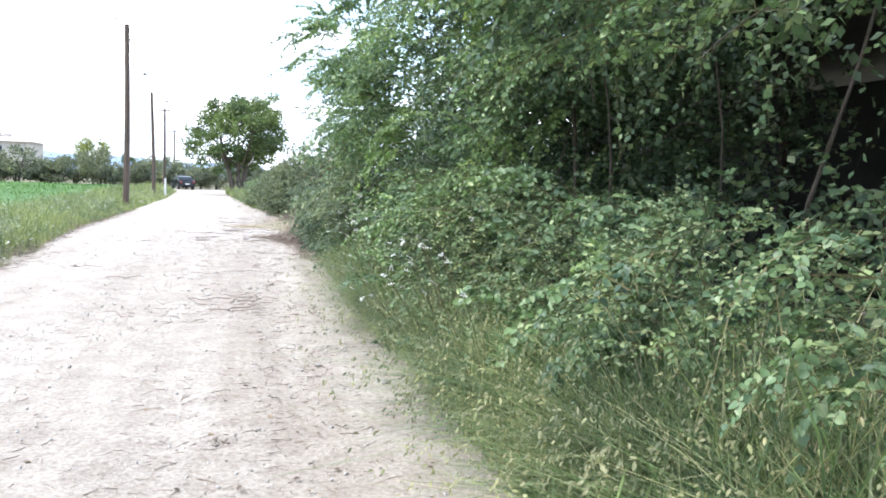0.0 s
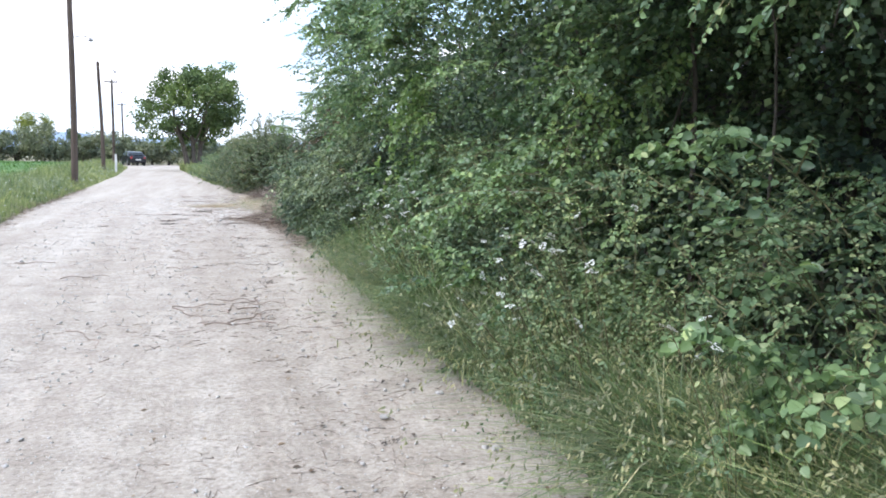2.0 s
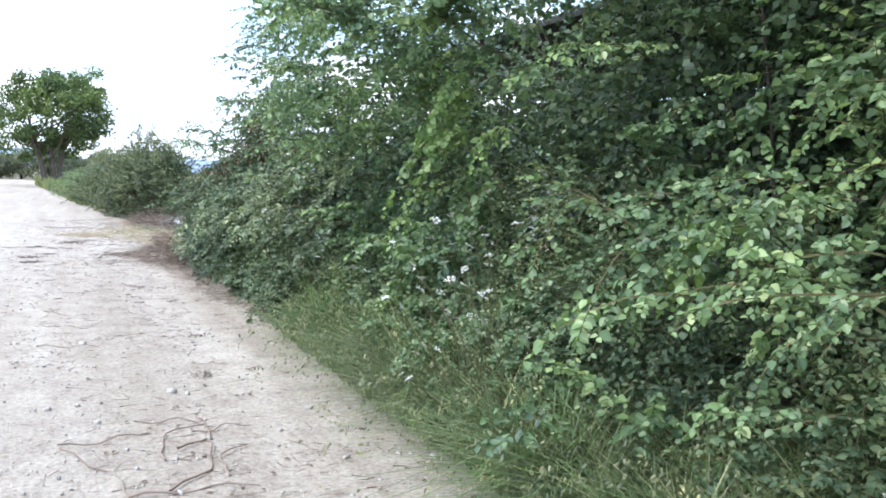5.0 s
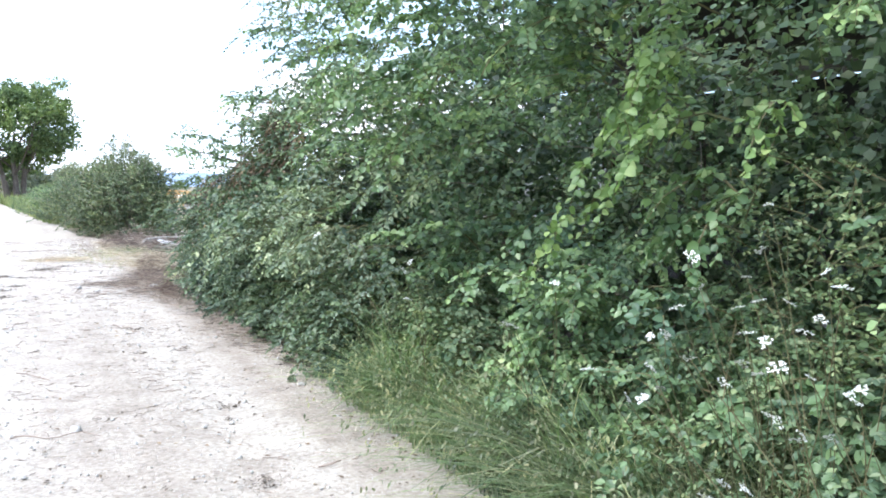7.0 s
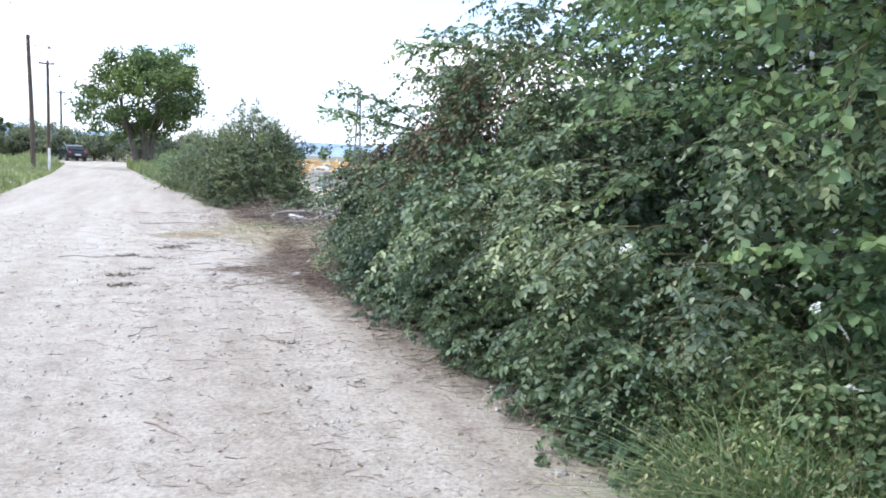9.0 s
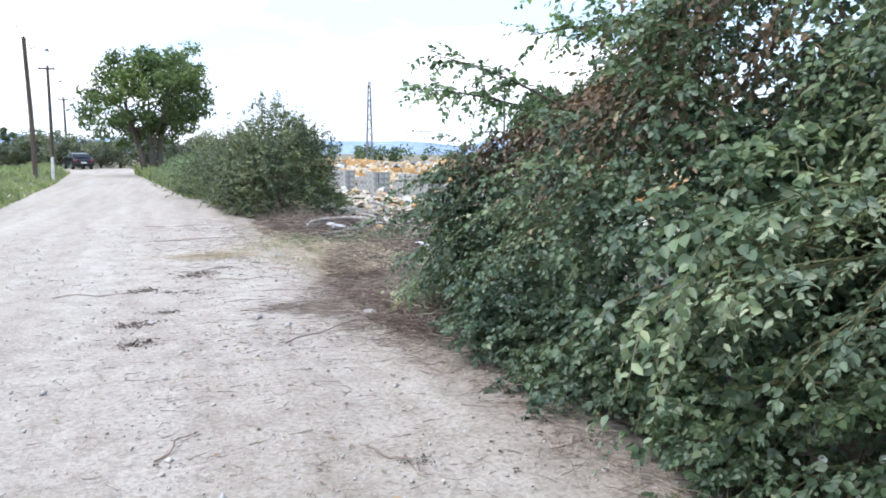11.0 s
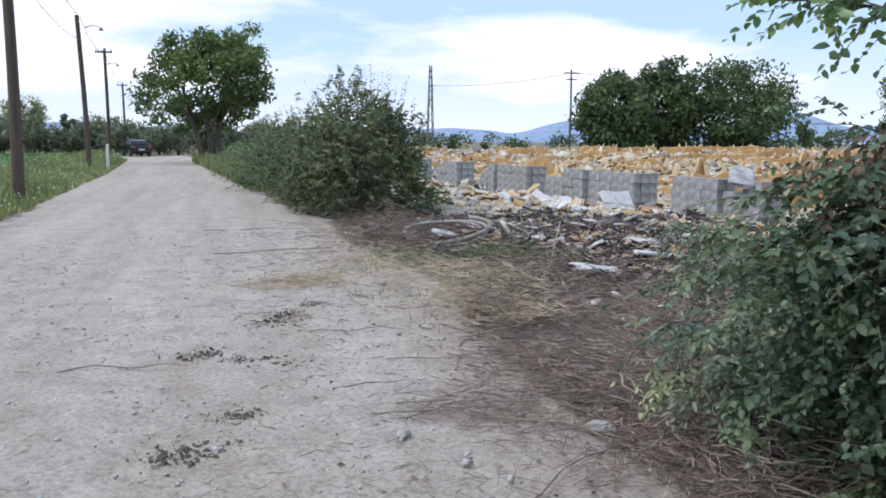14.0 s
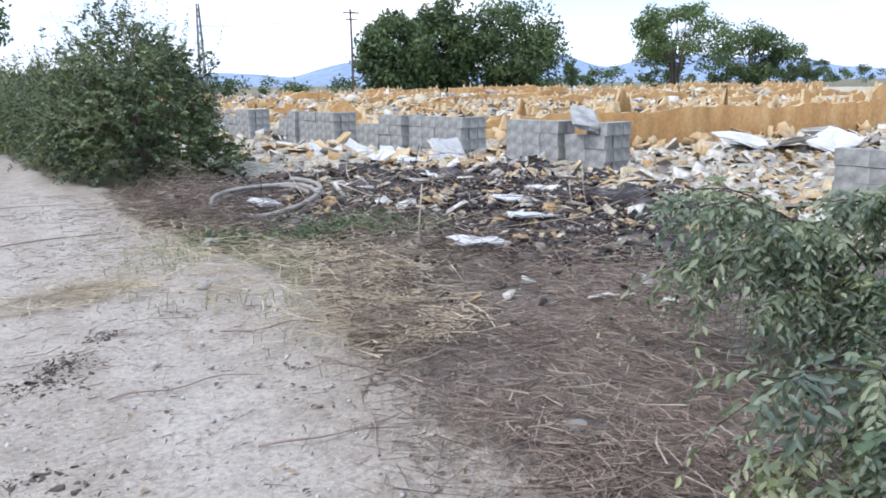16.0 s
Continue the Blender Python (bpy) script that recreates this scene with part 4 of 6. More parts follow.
def umbel_plant(x, y, heads, tall, seed):
    g = np.random.default_rng(seed)
    plant = thing("flowering_herb", (x, y, 0), "tall herb with flat white flower heads", "wildflower", "white-flowered herbs")
    lines = []
    for k in range(heads):
        top = np.array([g.normal(-0.05, 0.13), g.normal(0, 0.2), tall * g.uniform(0.72, 1.05)])
        t = np.linspace(0, 1, 6)[:, None]
        pts = np.array([0.15, 0, 0.02]) * (1 - t) + top * t + np.array([0.08, 0, 0]) * np.sin(t * 3.1)
        lines.append(tube(pts, 0.003 * (1 - 0.5 * t[:, 0]), 4))
        ob = part("flower_head", UMBELS[int(g.integers(5))], plant, "white flower head", tuple(top))
        ob.rotation_euler = (g.normal(0, 0.35), g.normal(-0.3, 0.35), g.uniform(0, 6))
        ob.scale = (0.8,) * 3
    part("stalk", raw("stalk", *join(lines), STEM), plant, kind="stuff")
    m = 26
    B = np.stack([g.normal(0.05, 0.08, m), g.normal(0, 0.15, m), g.uniform(0.1, 0.75, m) * tall], -1)
    D = unit(g.normal(0, 1, (m, 3)) + np.array([-0.5, 0, 0.4]))
    lv, _ = shoots(B, D, g.uniform(0.1, 0.2, m), 9, 0.03, 0.22, g.uniform(0.2, 0.7, m), seed=seed + 1)
    part("foliage", raw("foliage", *lv, LEAF_SMALL), plant)


for k, (x, y, heads, tall) in enumerate(((2.42, 7.5, 7, 1.05), (2.45, 7.1, 9, 1.2), (2.5, 6.85, 8, 1.28), (2.3, 7.15, 6, 0.85), (2.4, 6.9, 5, 1.0), (2.35, 7.6, 4, 0.7), (2.3, 5.6, 4, 0.9), (2.5, 10.15, 10, 1.45), (2.45, 10.35, 8, 1.25), (2.4, 10.5, 7, 1.0), (2.35, 9.95, 8, 1.08), (2.3, 10.05, 5, 0.68), (2.4, 9.7, 5, 1.1), (2.4, 11.7, 3, 1.1), (2.4, 12.9, 4, 1.12), (2.4, 13.8, 2, 1.15))):
    umbel_plant(x - 0.12, y, heads, tall, 700 + k * 3)


# four pale bindweed flowers low on the hedge
def bindweed(x, y, z):
    bm = bmesh.new()
    bmesh.ops.create_cone(bm, cap_ends=False, segments=10, radius1=0.004, radius2=0.018, depth=0.02)
    bmesh.ops.create_circle(bm, cap_ends=True, segments=8, radius=0.008, matrix=Matrix.Translation((0, 0, -0.005)))
    ob = new("bindweed_flower", from_bm("bindweed_flower", bm, PETAL))
    ob.location, ob.rotation_euler = (x, y, z), (0.4, -1.2, 0.3)
    tagged(ob, "pale funnel-shaped bindweed flower", "flower", "bindweed flowers")


for x, y, z in ((2.06, 15.9, 0.3), (2.08, 15.6, 0.42), (2.12, 15.75, 0.2), (2.1, 16.1, 0.36)):
    bindweed(float(hedge_face(np.array([y]), np.array([z]))[0]) - 0.22, y, z)

# ---- trees and shrubs further off ----
def clumps_to_leaves(C, R, count, leaf, g, flat=0.75):
    """Leaves spread over the outer part of leaf clumps."""
    k = g.integers(0, len(C), count)
    v = unit(g.normal(0, 1, (count, 3)))
    P = C[k] + v * (R[k] * g.uniform(0.45, 1.05, count))[:, None] * np.array([1, 1, flat])
    D = unit(g.normal(0, 1, (count, 3)) - np.array([0, 0, 0.35]))
    U = unit(v + g.normal(0, 0.6, (count, 3)) + np.array([0, 0, 0.5]))
    U = unit(U - D * np.sum(U * D, -1, keepdims=True))
    L = leaf * g.uniform(0.6, 1.3, count)
    S = np.cross(D, U)
    w = (L * 0.3)[:, None]
    V = np.stack([P, P + D * L[:, None] * 0.45 + S * w, P + D * L[:, None], P + D * L[:, None] * 0.45 - S * w], 1).reshape(-1, 3)
    n = np.arange(count)[:, None] * 4
    return V, n + np.array([[0, 1, 2, 3]])


def tree(name, x, y, height, rx, z0, seed, leaf, count, material, label, group, trunk=0.2, stems=1, nclump=60, lean=0.0, tip=0.0, size=0.26):
    """A tree with limbs that end in leaf clumps filling an uneven crown."""
    g = np.random.default_rng(seed)
    t = thing(name, (x, y, 0), label, "tree", group)
    cz, rz = (height + z0) / 2, (height - z0) / 2
    v = unit(g.normal(0, 1, (nclump, 3)))
    rad = g.uniform(0.35, 1, nclump) ** 0.6
    C = v * rad[:, None] * np.array([rx, rx, rz]) * 0.82
    C[:, 0] += tip * np.clip(C[:, 2] / rz, -1, 1) + lean
    C[:, 2] += cz
    C[:, 2] = np.maximum(C[:, 2], 0.6)
    R = g.uniform(0.75, 1.3, nclump) * size * min(rx, rz)
    chunks = []
    for s in range(stems):
        tt = np.linspace(0, 1, 8)
        z0 = max(z0, 0.5)
        ox, oy = (s - (stems - 1) / 2) * trunk * 1.6, g.normal(0, 0.1)
        pts = np.stack([ox + (ox * 2.2 + lean * 0.6 + g.normal(0, 0.15)) * tt + 0.1 * np.sin(tt * 5 + s), oy + g.normal(0, 0.4) * tt, -0.1 + (z0 + rz * 0.9) * tt], -1)
        part("trunk", raw("trunk", *tube(pts, trunk * (1 - 0.62 * tt), 8), BARK, True), t)
        for c in C[s::stems][: max(8, 22 // stems)]:
            a = g.uniform(0.35, 0.95)
            st = np.array([np.interp(a, tt, pts[:, i]) for i in range(3)])
            kk = np.linspace(0, 1, 5)[:, None]
            line = st * (1 - kk) + c * kk + np.array([0, 0, -0.12 * rz]) * np.sin(kk * 3.14)
            chunks.append(tube(line, trunk * 0.34 * (1 - 0.75 * kk[:, 0]), 5))
    part("branching", raw("branching", *join(chunks), BARK, True), t, kind="stuff")
    part("crown", raw("crown", *clumps_to_leaves(C, R, count, leaf, g), material), t)
    return t


tree("roadside_tree", -0.9, 66, 9.2, 4.7, 1.1, 11, 0.25, 17000, LEAF_TREE, "broad round-crowned tree with forked trunk beside the road", "", 0.22, 3, 125, 0.0, 1.2, 0.17)
g = np.random.default_rng(5)
olive = [tree("olive_tree", -60 + 8 * k, 98, 3.3 + 0.3 * k, 2.5, -0.3, 20 + k, 0.27, 2800, LEAF_OLIVE, "grey-green olive tree in a row", "row of olive trees", 0.12, 2, 34, size=0.38) for k in range(4)]
for k in range(58):
    x = -104 + 2.0 * k + g.normal(0, 0.4)
    if x > 9:
        continue
    o = copy_thing(olive[k % 4], Matrix.Translation((x, 98 + g.normal(0, 1.4), 0)) @ Matrix.Rotation(g.uniform(0, 6.2), 4, "Z") @ Matrix.Scale(g.uniform(0.85, 1.15), 4))
tree("round_tree", -20.6, 110, 6.6, 2.6, 1.2, 31, 0.22, 5000, LEAF_YELLOW, "round yellow-green tree behind the olives", "", 0.2, 1, 50)
tree("dark_cypress", -16.5, 111, 4.9, 1.15, 0.8, 32, 0.2, 2200, LEAF_DARK, "small dark conical tree behind the olives", "", 0.14, 1, 30)
for k, (x, y, h, r, z0) in enumerate(((50.5, 110, 12.4, 6.6, -2.0), (59.5, 113, 14.2, 6.0, -1.0), (69.5, 110, 14.2, 9.0, -2.5))):
    tree("dark_tree", x, y, h, r, z0, 40 + k, 0.58, 13000, LEAF_DARK, "large dark green spreading tree behind the rubble", "dark trees behind the rubble", 0.35, 2, 120)
tree("open_crowned_tree", 113, 118, 16.8, 12.0, 1.5, 47, 0.5, 11000, LEAF_TREE, "tall tree with an open crown and visible limbs", "", 0.4, 3, 60, 0, 1.5, 0.24)
tree("dark_tree", 138, 120, 13.8, 11, -2, 48, 0.6, 10000, LEAF_DARK, "large dark green spreading tree behind the rubble", "dark trees behind the rubble", 0.35, 2, 70)
tree("dark_cypress", 82.5, 112, 5.6, 1.3, 0.3, 49, 0.26, 2200, LEAF_DARK, "narrow dark tree at the field edge", "", 0.15, 1, 30)
tree("low_tree", 160, 122, 7.0, 6, 0.5, 50, 0.36, 4000, LEAF_DARK, "low dark tree at the field edge", "", 0.2, 1, 40)
# far hedge line behind the rubble
C, R = [], []
for k in range(170):
    x = g.uniform(8, 200)
    hgt = (2.0 if x < 90 else 4.0) + 1.1 * float(vn(np.array([x * 0.13]), np.array([0.0]), 71)[0])
    C.append((x, 128 + g.normal(0, 2), g.uniform(0.4, 1) * hgt))
    R.append(g.uniform(0.9, 1.6))
C, R = np.array(C), np.array(R)
tagged(new("far_hedge_line", raw("far_hedge_line", *clumps_to_leaves(C, R, 16000, 0.48, g), LEAF_DARK)), "far line of dark bushes", "bushes", "", "stuff")


# ---- the roadside bushes past the gap ----
def bush(name, x, y, rx, ry, h, seed, count, label, spikes, material=LEAF_BUSH):
    g = np.random.default_rng(seed)
    b = thing(name, (x, y, 0), label, "bush", "bushes along the road")
    n = int(count)
    v = unit(g.normal(0, 1, (n, 3)) * np.array([1, 1, 0.9]))
    v[:, 2] = np.abs(v[:, 2]) * 1.0
    r = g.uniform(0.5, 1.0, n) ** 0.5
    lump = 1 + 0.30 * vn(np.arctan2(v[:, 1], v[:, 0]) * 1.9 + seed, v[:, 2] * 3.1, seed)
    B = v * (r * lump)[:, None] * np.array([rx, ry, h * 0.82]) + np.array([0, 0, 0.1])
    D = unit(v * 0.7 + g.normal(0, 0.5, (n, 3)) + np.array([0, 0, 0.55]))
    lv, sv = shoots(B, D, g.uniform(0.2, 0.5, n), 14, 0.078, 0.32, g.uniform(0.0, 0.5, n), seed=seed, shape=kites)
    part("crown", raw("crown", *lv, material), b)
    chunks = [sv]
    if spikes:
        a = g.uniform(0, 6.28, spikes)
        q = g.uniform(0, 0.8, spikes) ** 0.7
        B = np.stack([np.cos(a) * q * rx, np.sin(a) * q * ry, h * 0.72 * np.sqrt(1 - 0.6 * q * q)], -1)
        D = unit(np.stack([np.cos(a) * q * 0.5 + g.normal(0, 0.15, spikes), np.sin(a) * q * 0.5 + g.normal(0, 0.15, spikes), np.ones(spikes)], -1))
        lv2, sv2 = shoots(B, D, g.uniform(0.55, 1.2, spikes), 28, 0.05, 0.3, np.zeros(spikes), seed=seed + 1, spread=0.7, shape=kites)
        part("upright_growth", raw("upright_growth", *lv2, material), b, "spiky upright leafy shoots", kind="stuff")
        chunks.append(sv2)
    part("twiggery", raw("twiggery", *join(chunks), TWIG), b, kind="stuff")
    for k in range(7):
        a, t = g.uniform(0, 6.28), np.linspace(0, 1, 7)
        pts = np.stack([np.cos(a) * rx * 0.65 * t ** 1.3, np.sin(a) * ry * 0.65 * t ** 1.3, h * 0.8 * t - 0.05], -1)
        part("stem", raw("stem", *tube(pts, 0.035 * (1 - 0.8 * t), 6), BARK, True), b)
    return b


bush("thorn_bush", 2.75, 33.0, 1.4, 1.75, 2.7, 81, 2400, "dark dusty green thorny bush with spiky top", 60)
bush("thorn_bush", 2.45, 36.2, 1.55, 2.2, 2.45, 82, 1500, "dense dusty green roadside bush", 26)
bush("thorn_bush", 2.1, 40.6, 1.6, 2.6, 2.15, 83, 1100, "dense dusty green roadside bush", 16)
bush("thorn_bush", 1.7, 46, 1.7, 3.2, 1.75, 84, 900, "low lighter green roadside bush", 8, LEAF_SMALL)
bush("thorn_bush", 1.2, 53, 1.6, 4.0, 1.5, 85, 750, "low lighter green roadside bush", 0, LEAF_SMALL)


# ---- poles and wires ----
def bent(top, g):
    t = np.linspace(0, 1, 8)
    return np.stack([g.normal(0, 0.05) * t + 0.03 * np.sin(t * 4), g.normal(0, 0.05) * t, -0.3 + (top + 0.3) * t], -1), t


def box_bm(bm, sx, sy, sz, m=Matrix(), bevel=0.0):
    r = bmesh.ops.create_cube(bm, size=1, matrix=m @ Matrix.Diagonal((sx, sy, sz, 1)))
    if bevel:
        bmesh.ops.bevel(bm, geom=list({e for v in r["verts"] for e in v.link_edges}), offset=bevel, segments=1, affect="EDGES")


POLES = [(-4.6, 36.6, 7.75, 0.135), (-5.62, 53, 6.6, 0.12), (-7.05, 70, 7.1, 0.12), (-9.5, 100, 7.0, 0.13)]
g = np.random.default_rng(6)
for k, (x, y, h, r) in enumerate(POLES):
    p = thing("street_pole", (x, y, 0), "weathered dark wooden street pole with lamp arm" if k < 3 else "weathered dark wooden pole with crossarm", "pole", "poles along the road")
    pts, t = bent(h, g)
    part("post", raw("post", *tube(pts, r * (1 - 0.3 * t), 10), POLE_WOOD, True), p)
    if k < 3:
        z = 5.75 if k == 0 else 6.1
        a = np.linspace(0, 1, 6)
        arm = np.stack([0.1 + 0.62 * a, 0 * a, z + 0.1 * np.sin(a * 2.6)], -1)
        lamp = part("lamp_arm", raw("lamp_arm", *tube(arm, np.full(6, 0.018), 6), METAL, True), p)
        bm = bmesh.new()
        bmesh.ops.create_cone(bm, cap_ends=True, segments=12, radius1=0.11, radius2=0.04, depth=0.12, matrix=Matrix.Translation((0.76, 0, z - 0.02)))
        part("lamp_shade", from_bm("lamp_shade", bm, METAL), lamp, "small grey lamp shade")
    if k >= 2:
        bm = bmesh.new()
        box_bm(bm, 1.0, 0.1, 0.1, Matrix.Translation((0, -0.12, h - 0.25)), 0.01)
        part("crossarm", from_bm("crossarm", bm, POLE_WOOD), p)
        for s in (-0.42, 0, 0.42):
            bm = bmesh.new()
            bmesh.ops.create_cone(bm, cap_ends=True, segments=8, radius1=0.05, radius2=0.03, depth=0.16, matrix=Matrix.Translation((s, -0.12, h - 0.11)))
            part("insulator", from_bm("insulator", bm, WHITE), p)


def wire(a, b, sag, r=0.011):
    a, b = np.array(a), np.array(b)
    t = np.linspace(0, 1, 16)[:, None]
    pts = a * (1 - t) + b * t - np.array([0, 0, 4 * sag]) * t * (1 - t)
    mid = pts.mean(0)
    ob = new("overhead_cable", raw("overhead_cable", *tube(pts - mid, np.full(16, r), 5), BLACK, True))
    ob.location = mid
    tagged(ob, "thin black overhead cable strung between poles", "cable", "overhead cables")


tops = [(x, y, h - 0.12) for x, y, h, r in POLES]
wire((-3.4, 6, 7.4), tops[0], 0.5)
for a, b in zip(tops, tops[1:]):
    wire(a, b, 0.45)
wire((tops[0][0], tops[0][1], 5.6), (tops[1][0], tops[1][1], 5.6), 0.4, 0.008)

# lattice mast and telegraph pole behind the rubble
mast = thing("lattice_mast", (21.6, 98, 0), "narrow dark metal lattice mast", "mast")
for sx in (-1, 1):
    for sy in (-1, 1):
        part("leg", raw("leg", *tube([(0.36 * sx, 0.36 * sy, -0.2), (0.10 * sx, 0.10 * sy, 9.5)], [0.06, 0.05], 4), METAL), mast)
for k in range(12):
    z0, z1 = 0.2 + 0.76 * k, 0.2 + 0.76 * (k + 1)
    w0, w1 = 0.36 - 0.027 * z0, 0.36 - 0.027 * z1
    s = 1 if k % 2 else -1
    part("brace", raw("brace", *join([tube([(-w0 * s, -w0, z0), (w1 * s, -w1, z1)], [0.04, 0.04], 4), tube([(-w0, w0 * s, z0), (-w1, -w1 * s, z1)], [0.04, 0.04], 4)]), METAL), mast)
tele = thing("telegraph_pole", (38.1, 98, 0), "thin wooden telegraph pole with two crossarms", "pole")
part("post", raw("post", *tube([(0, 0, -0.2), (0.05, 0, 5), (0, 0, 9.6)], [0.14, 0.12, 0.1], 8), POLE_WOOD, True), tele)
for z, w in ((9.2, 1.9), (8.5, 1.3)):
    bm = bmesh.new()
    box_bm(bm, w, 0.12, 0.12, Matrix.Translation((0, -0.16, z)), 0.01)
    part("crossarm", from_bm("crossarm", bm, POLE_WOOD), tele)
wire((21.6, 98, 7.4), (38.1, 97.8, 9.3), 0.5, 0.02)
wire((38.1, 97.8, 9.3), (75, 104, 9.5), 0.7, 0.02)
ob = new("marker_post", raw("marker_post", *tube([(0, 0, -0.1), (0.02, 0, 0.6), (0.02, 0, 1.25)], [0.07, 0.07, 0.065], 8), WHITE, True))
ob.location = (-5.35, 56.5, 0)
tagged(ob, "short white roadside marker post", "post")

# ---- parked car at the end of the road ----
PAINT = plain("dark_car_paint", [(0.3, (0.012, 0.014, 0.018)), (0.7, (0.02, 0.022, 0.028))], 3, 0.25, 0.0)
GLASSY = plain("dark_car_glass", [(0.3, (0.02, 0.025, 0.03)), (0.7, (0.03, 0.035, 0.04))], 3, 0.08, 0.0)
LAMP_RED = plain("tail_lamp", [(0.3, (0.25, 0.02, 0.02)), (0.7, (0.35, 0.03, 0.03))], 9, 0.3, 0.0)


def parked_car(loc, turn, paint, label):
    car = thing("parked_car", loc, label, "car")
    car.rotation_euler = (0, 0, turn)
    prof = [(-1.95, 0.42), (-1.98, 0.75), (-1.85, 0.95), (-1.5, 1.0), (-1.15, 1.36), (-0.4, 1.46), (0.35, 1.42), (0.95, 1.02), (1.75, 0.88), (1.98, 0.7), (2.0, 0.4), (1.7, 0.26), (-1.75, 0.26)]
    bm = bmesh.new()
    rows = []
    for sx, inset in ((-0.84, 0.1), (-0.80, 0.0), (0.80, 0.0), (0.84, 0.1)):
        rows.append([bm.verts.new((sx * (0.82 if z > 1.1 else 1.0), yy * (1 - inset * 0.2), z - inset * 0.2 * (z > 1.1))) for yy, z in prof])
    for a, b in zip(rows, rows[1:]):
        for k in range(len(prof)):
            bm.faces.new((a[k], a[(k + 1) % len(prof)], b[(k + 1) % len(prof)], b[k]))
    bm.faces.new(rows[0][::-1])
    bm.faces.new(rows[-1])
    bmesh.ops.recalc_face_normals(bm, faces=bm.faces)
    part("body", from_bm("body", bm, paint), car)
    for nm, pts in (("rear_window", [(-0.58, -1.47, 1.03), (0.58, -1.47, 1.03), (0.54, -1.2, 1.33), (-0.54, -1.2, 1.33)]), ("windscreen", [(-0.58, 0.97, 1.04), (0.58, 0.97, 1.04), (0.54, 0.42, 1.39), (-0.54, 0.42, 1.39)])):
        s = -0.03 if nm == "rear_window" else 0.03
        part(nm, raw(nm, [(px, py + s, pz + 0.03) for px, py, pz in pts], [[0, 1, 2, 3]], GLASSY), car)
    for sx in (-1, 1):
        part("side_window", raw("side_window", [(sx * 0.86, -1.1, 1.02), (sx * 0.86, 0.75, 1.02), (sx * 0.715, 0.3, 1.38), (sx * 0.715, -0.9, 1.38)], [[0, 1, 2, 3]], GLASSY), car)
        bm = bmesh.new()
        box_bm(bm, 0.2, 0.06, 0.2, Matrix.Translation((sx * 0.66, -1.97, 0.82)), 0.015)
        part("tail_light", from_bm("tail_light", bm, LAMP_RED), car)
        for yy in (-1.2, 1.25):
            bm = bmesh.new()
            bmesh.ops.create_cone(bm, cap_ends=True, segments=20, radius1=0.31, radius2=0.31, depth=0.2, matrix=Matrix.Translation((sx * 0.76, yy, 0.31)) @ Matrix.Rotation(radians(90), 4, "Y"))
            wheel = part("wheel", from_bm("wheel", bm, BLACK), car)
            bm = bmesh.new()
            bmesh.ops.create_cone(bm, cap_ends=True, segments=16, radius1=0.19, radius2=0.17, depth=0.03, matrix=Matrix.Translation((sx * 0.87, yy, 0.31)) @ Matrix.Rotation(radians(90), 4, "Y"))
            part("rim", from_bm("rim", bm, METAL), wheel)
    bm = bmesh.new()
    box_bm(bm, 0.5, 0.02, 0.12, Matrix.Translation((0, -2.0, 0.6)), 0.004)
    part("number_plate", from_bm("number_plate", bm, WHITE), car, "plain pale number plate")


parked_car((-7.5, 90.0, -0.02), radians(20), PAINT, "dark parked hatchback car at the road end")

# ---- house beyond the olives ----
house = thing("house", (-40.9, 140, 0), "two-storey cream plastered house with low tiled roof", "house")
bm = bmesh.new()
box_bm(bm, 9.2, 8, 6.0, Matrix.Translation((0, 4, 3.0)))
part("wall", from_bm("wall", bm, PLASTER), house)
bm = bmesh.new()
box_bm(bm, 3.0, 5, 4.2, Matrix.Translation((-5.9, 4, 2.1)))
part("wing_wall", from_bm("wing_wall", bm, PLASTER), house)
V = [(-5.0, -0.4, 6.0), (5.0, -0.4, 6.0), (5.0, 8.4, 6.0), (-5.0, 8.4, 6.0), (-2.0, 4, 7.3), (2.0, 4, 7.3)]
bm = bmesh.new()
vs = [bm.verts.new(v) for v in V]
for f in ((0, 1, 5, 4), (1, 2, 5), (2, 3, 4, 5), (3, 0, 4), (3, 2, 1, 0)):
    bm.faces.new([vs[i] for i in f])
roof = part("roof", from_bm("roof", bm, TILE), house)
for cx, ch in ((-2.9, 8.2), (-1.1, 7.9), (0.4, 7.4)):
    bm = bmesh.new()
    box_bm(bm, 0.8, 0.8, 1.8, Matrix.Translation((cx, 3.0, ch - 0.9)))
    part("chimney", from_bm("chimney", bm, PLASTER), roof)
for wx, wz in ((0.2, 4.8), (3.4, 4.6), (-2.6, 4.0), (3.4, 2.0), (-1.0, 2.0)):
    bm = bmesh.new()
    box_bm(bm, 0.75, 0.16, 1.1, Matrix.Translation((wx, -0.03, wz)))
    win = part("window", from_bm("window", bm, WHITE), house)
    bm = bmesh.new()
    box_bm(bm, 0.6, 0.08, 0.95, Matrix.Translation((wx, -0.09, wz)))
    part("pane", from_bm("pane", bm, GLASSY), win)
tree("round_tree", -55, 133, 5.2, 4.0, 0.5, 91, 0.3, 3000, LEAF_OLIVE, "bushy grey-green tree beside the house", "", 0.2, 1, 40)

# ---- open shed behind the hedge, and the block gable at the gap ----
shed = thing("open_shed", (9.0, 11, 0), "open-sided sheet-metal shed behind the hedge, its shade painted near-black", "shed")
# wall and roof take the near-black sheet that paints in the shade
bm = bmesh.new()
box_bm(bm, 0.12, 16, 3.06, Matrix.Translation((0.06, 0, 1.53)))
part("back_wall", from_bm("back_wall", bm, SHADED_SHEET), shed)
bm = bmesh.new()
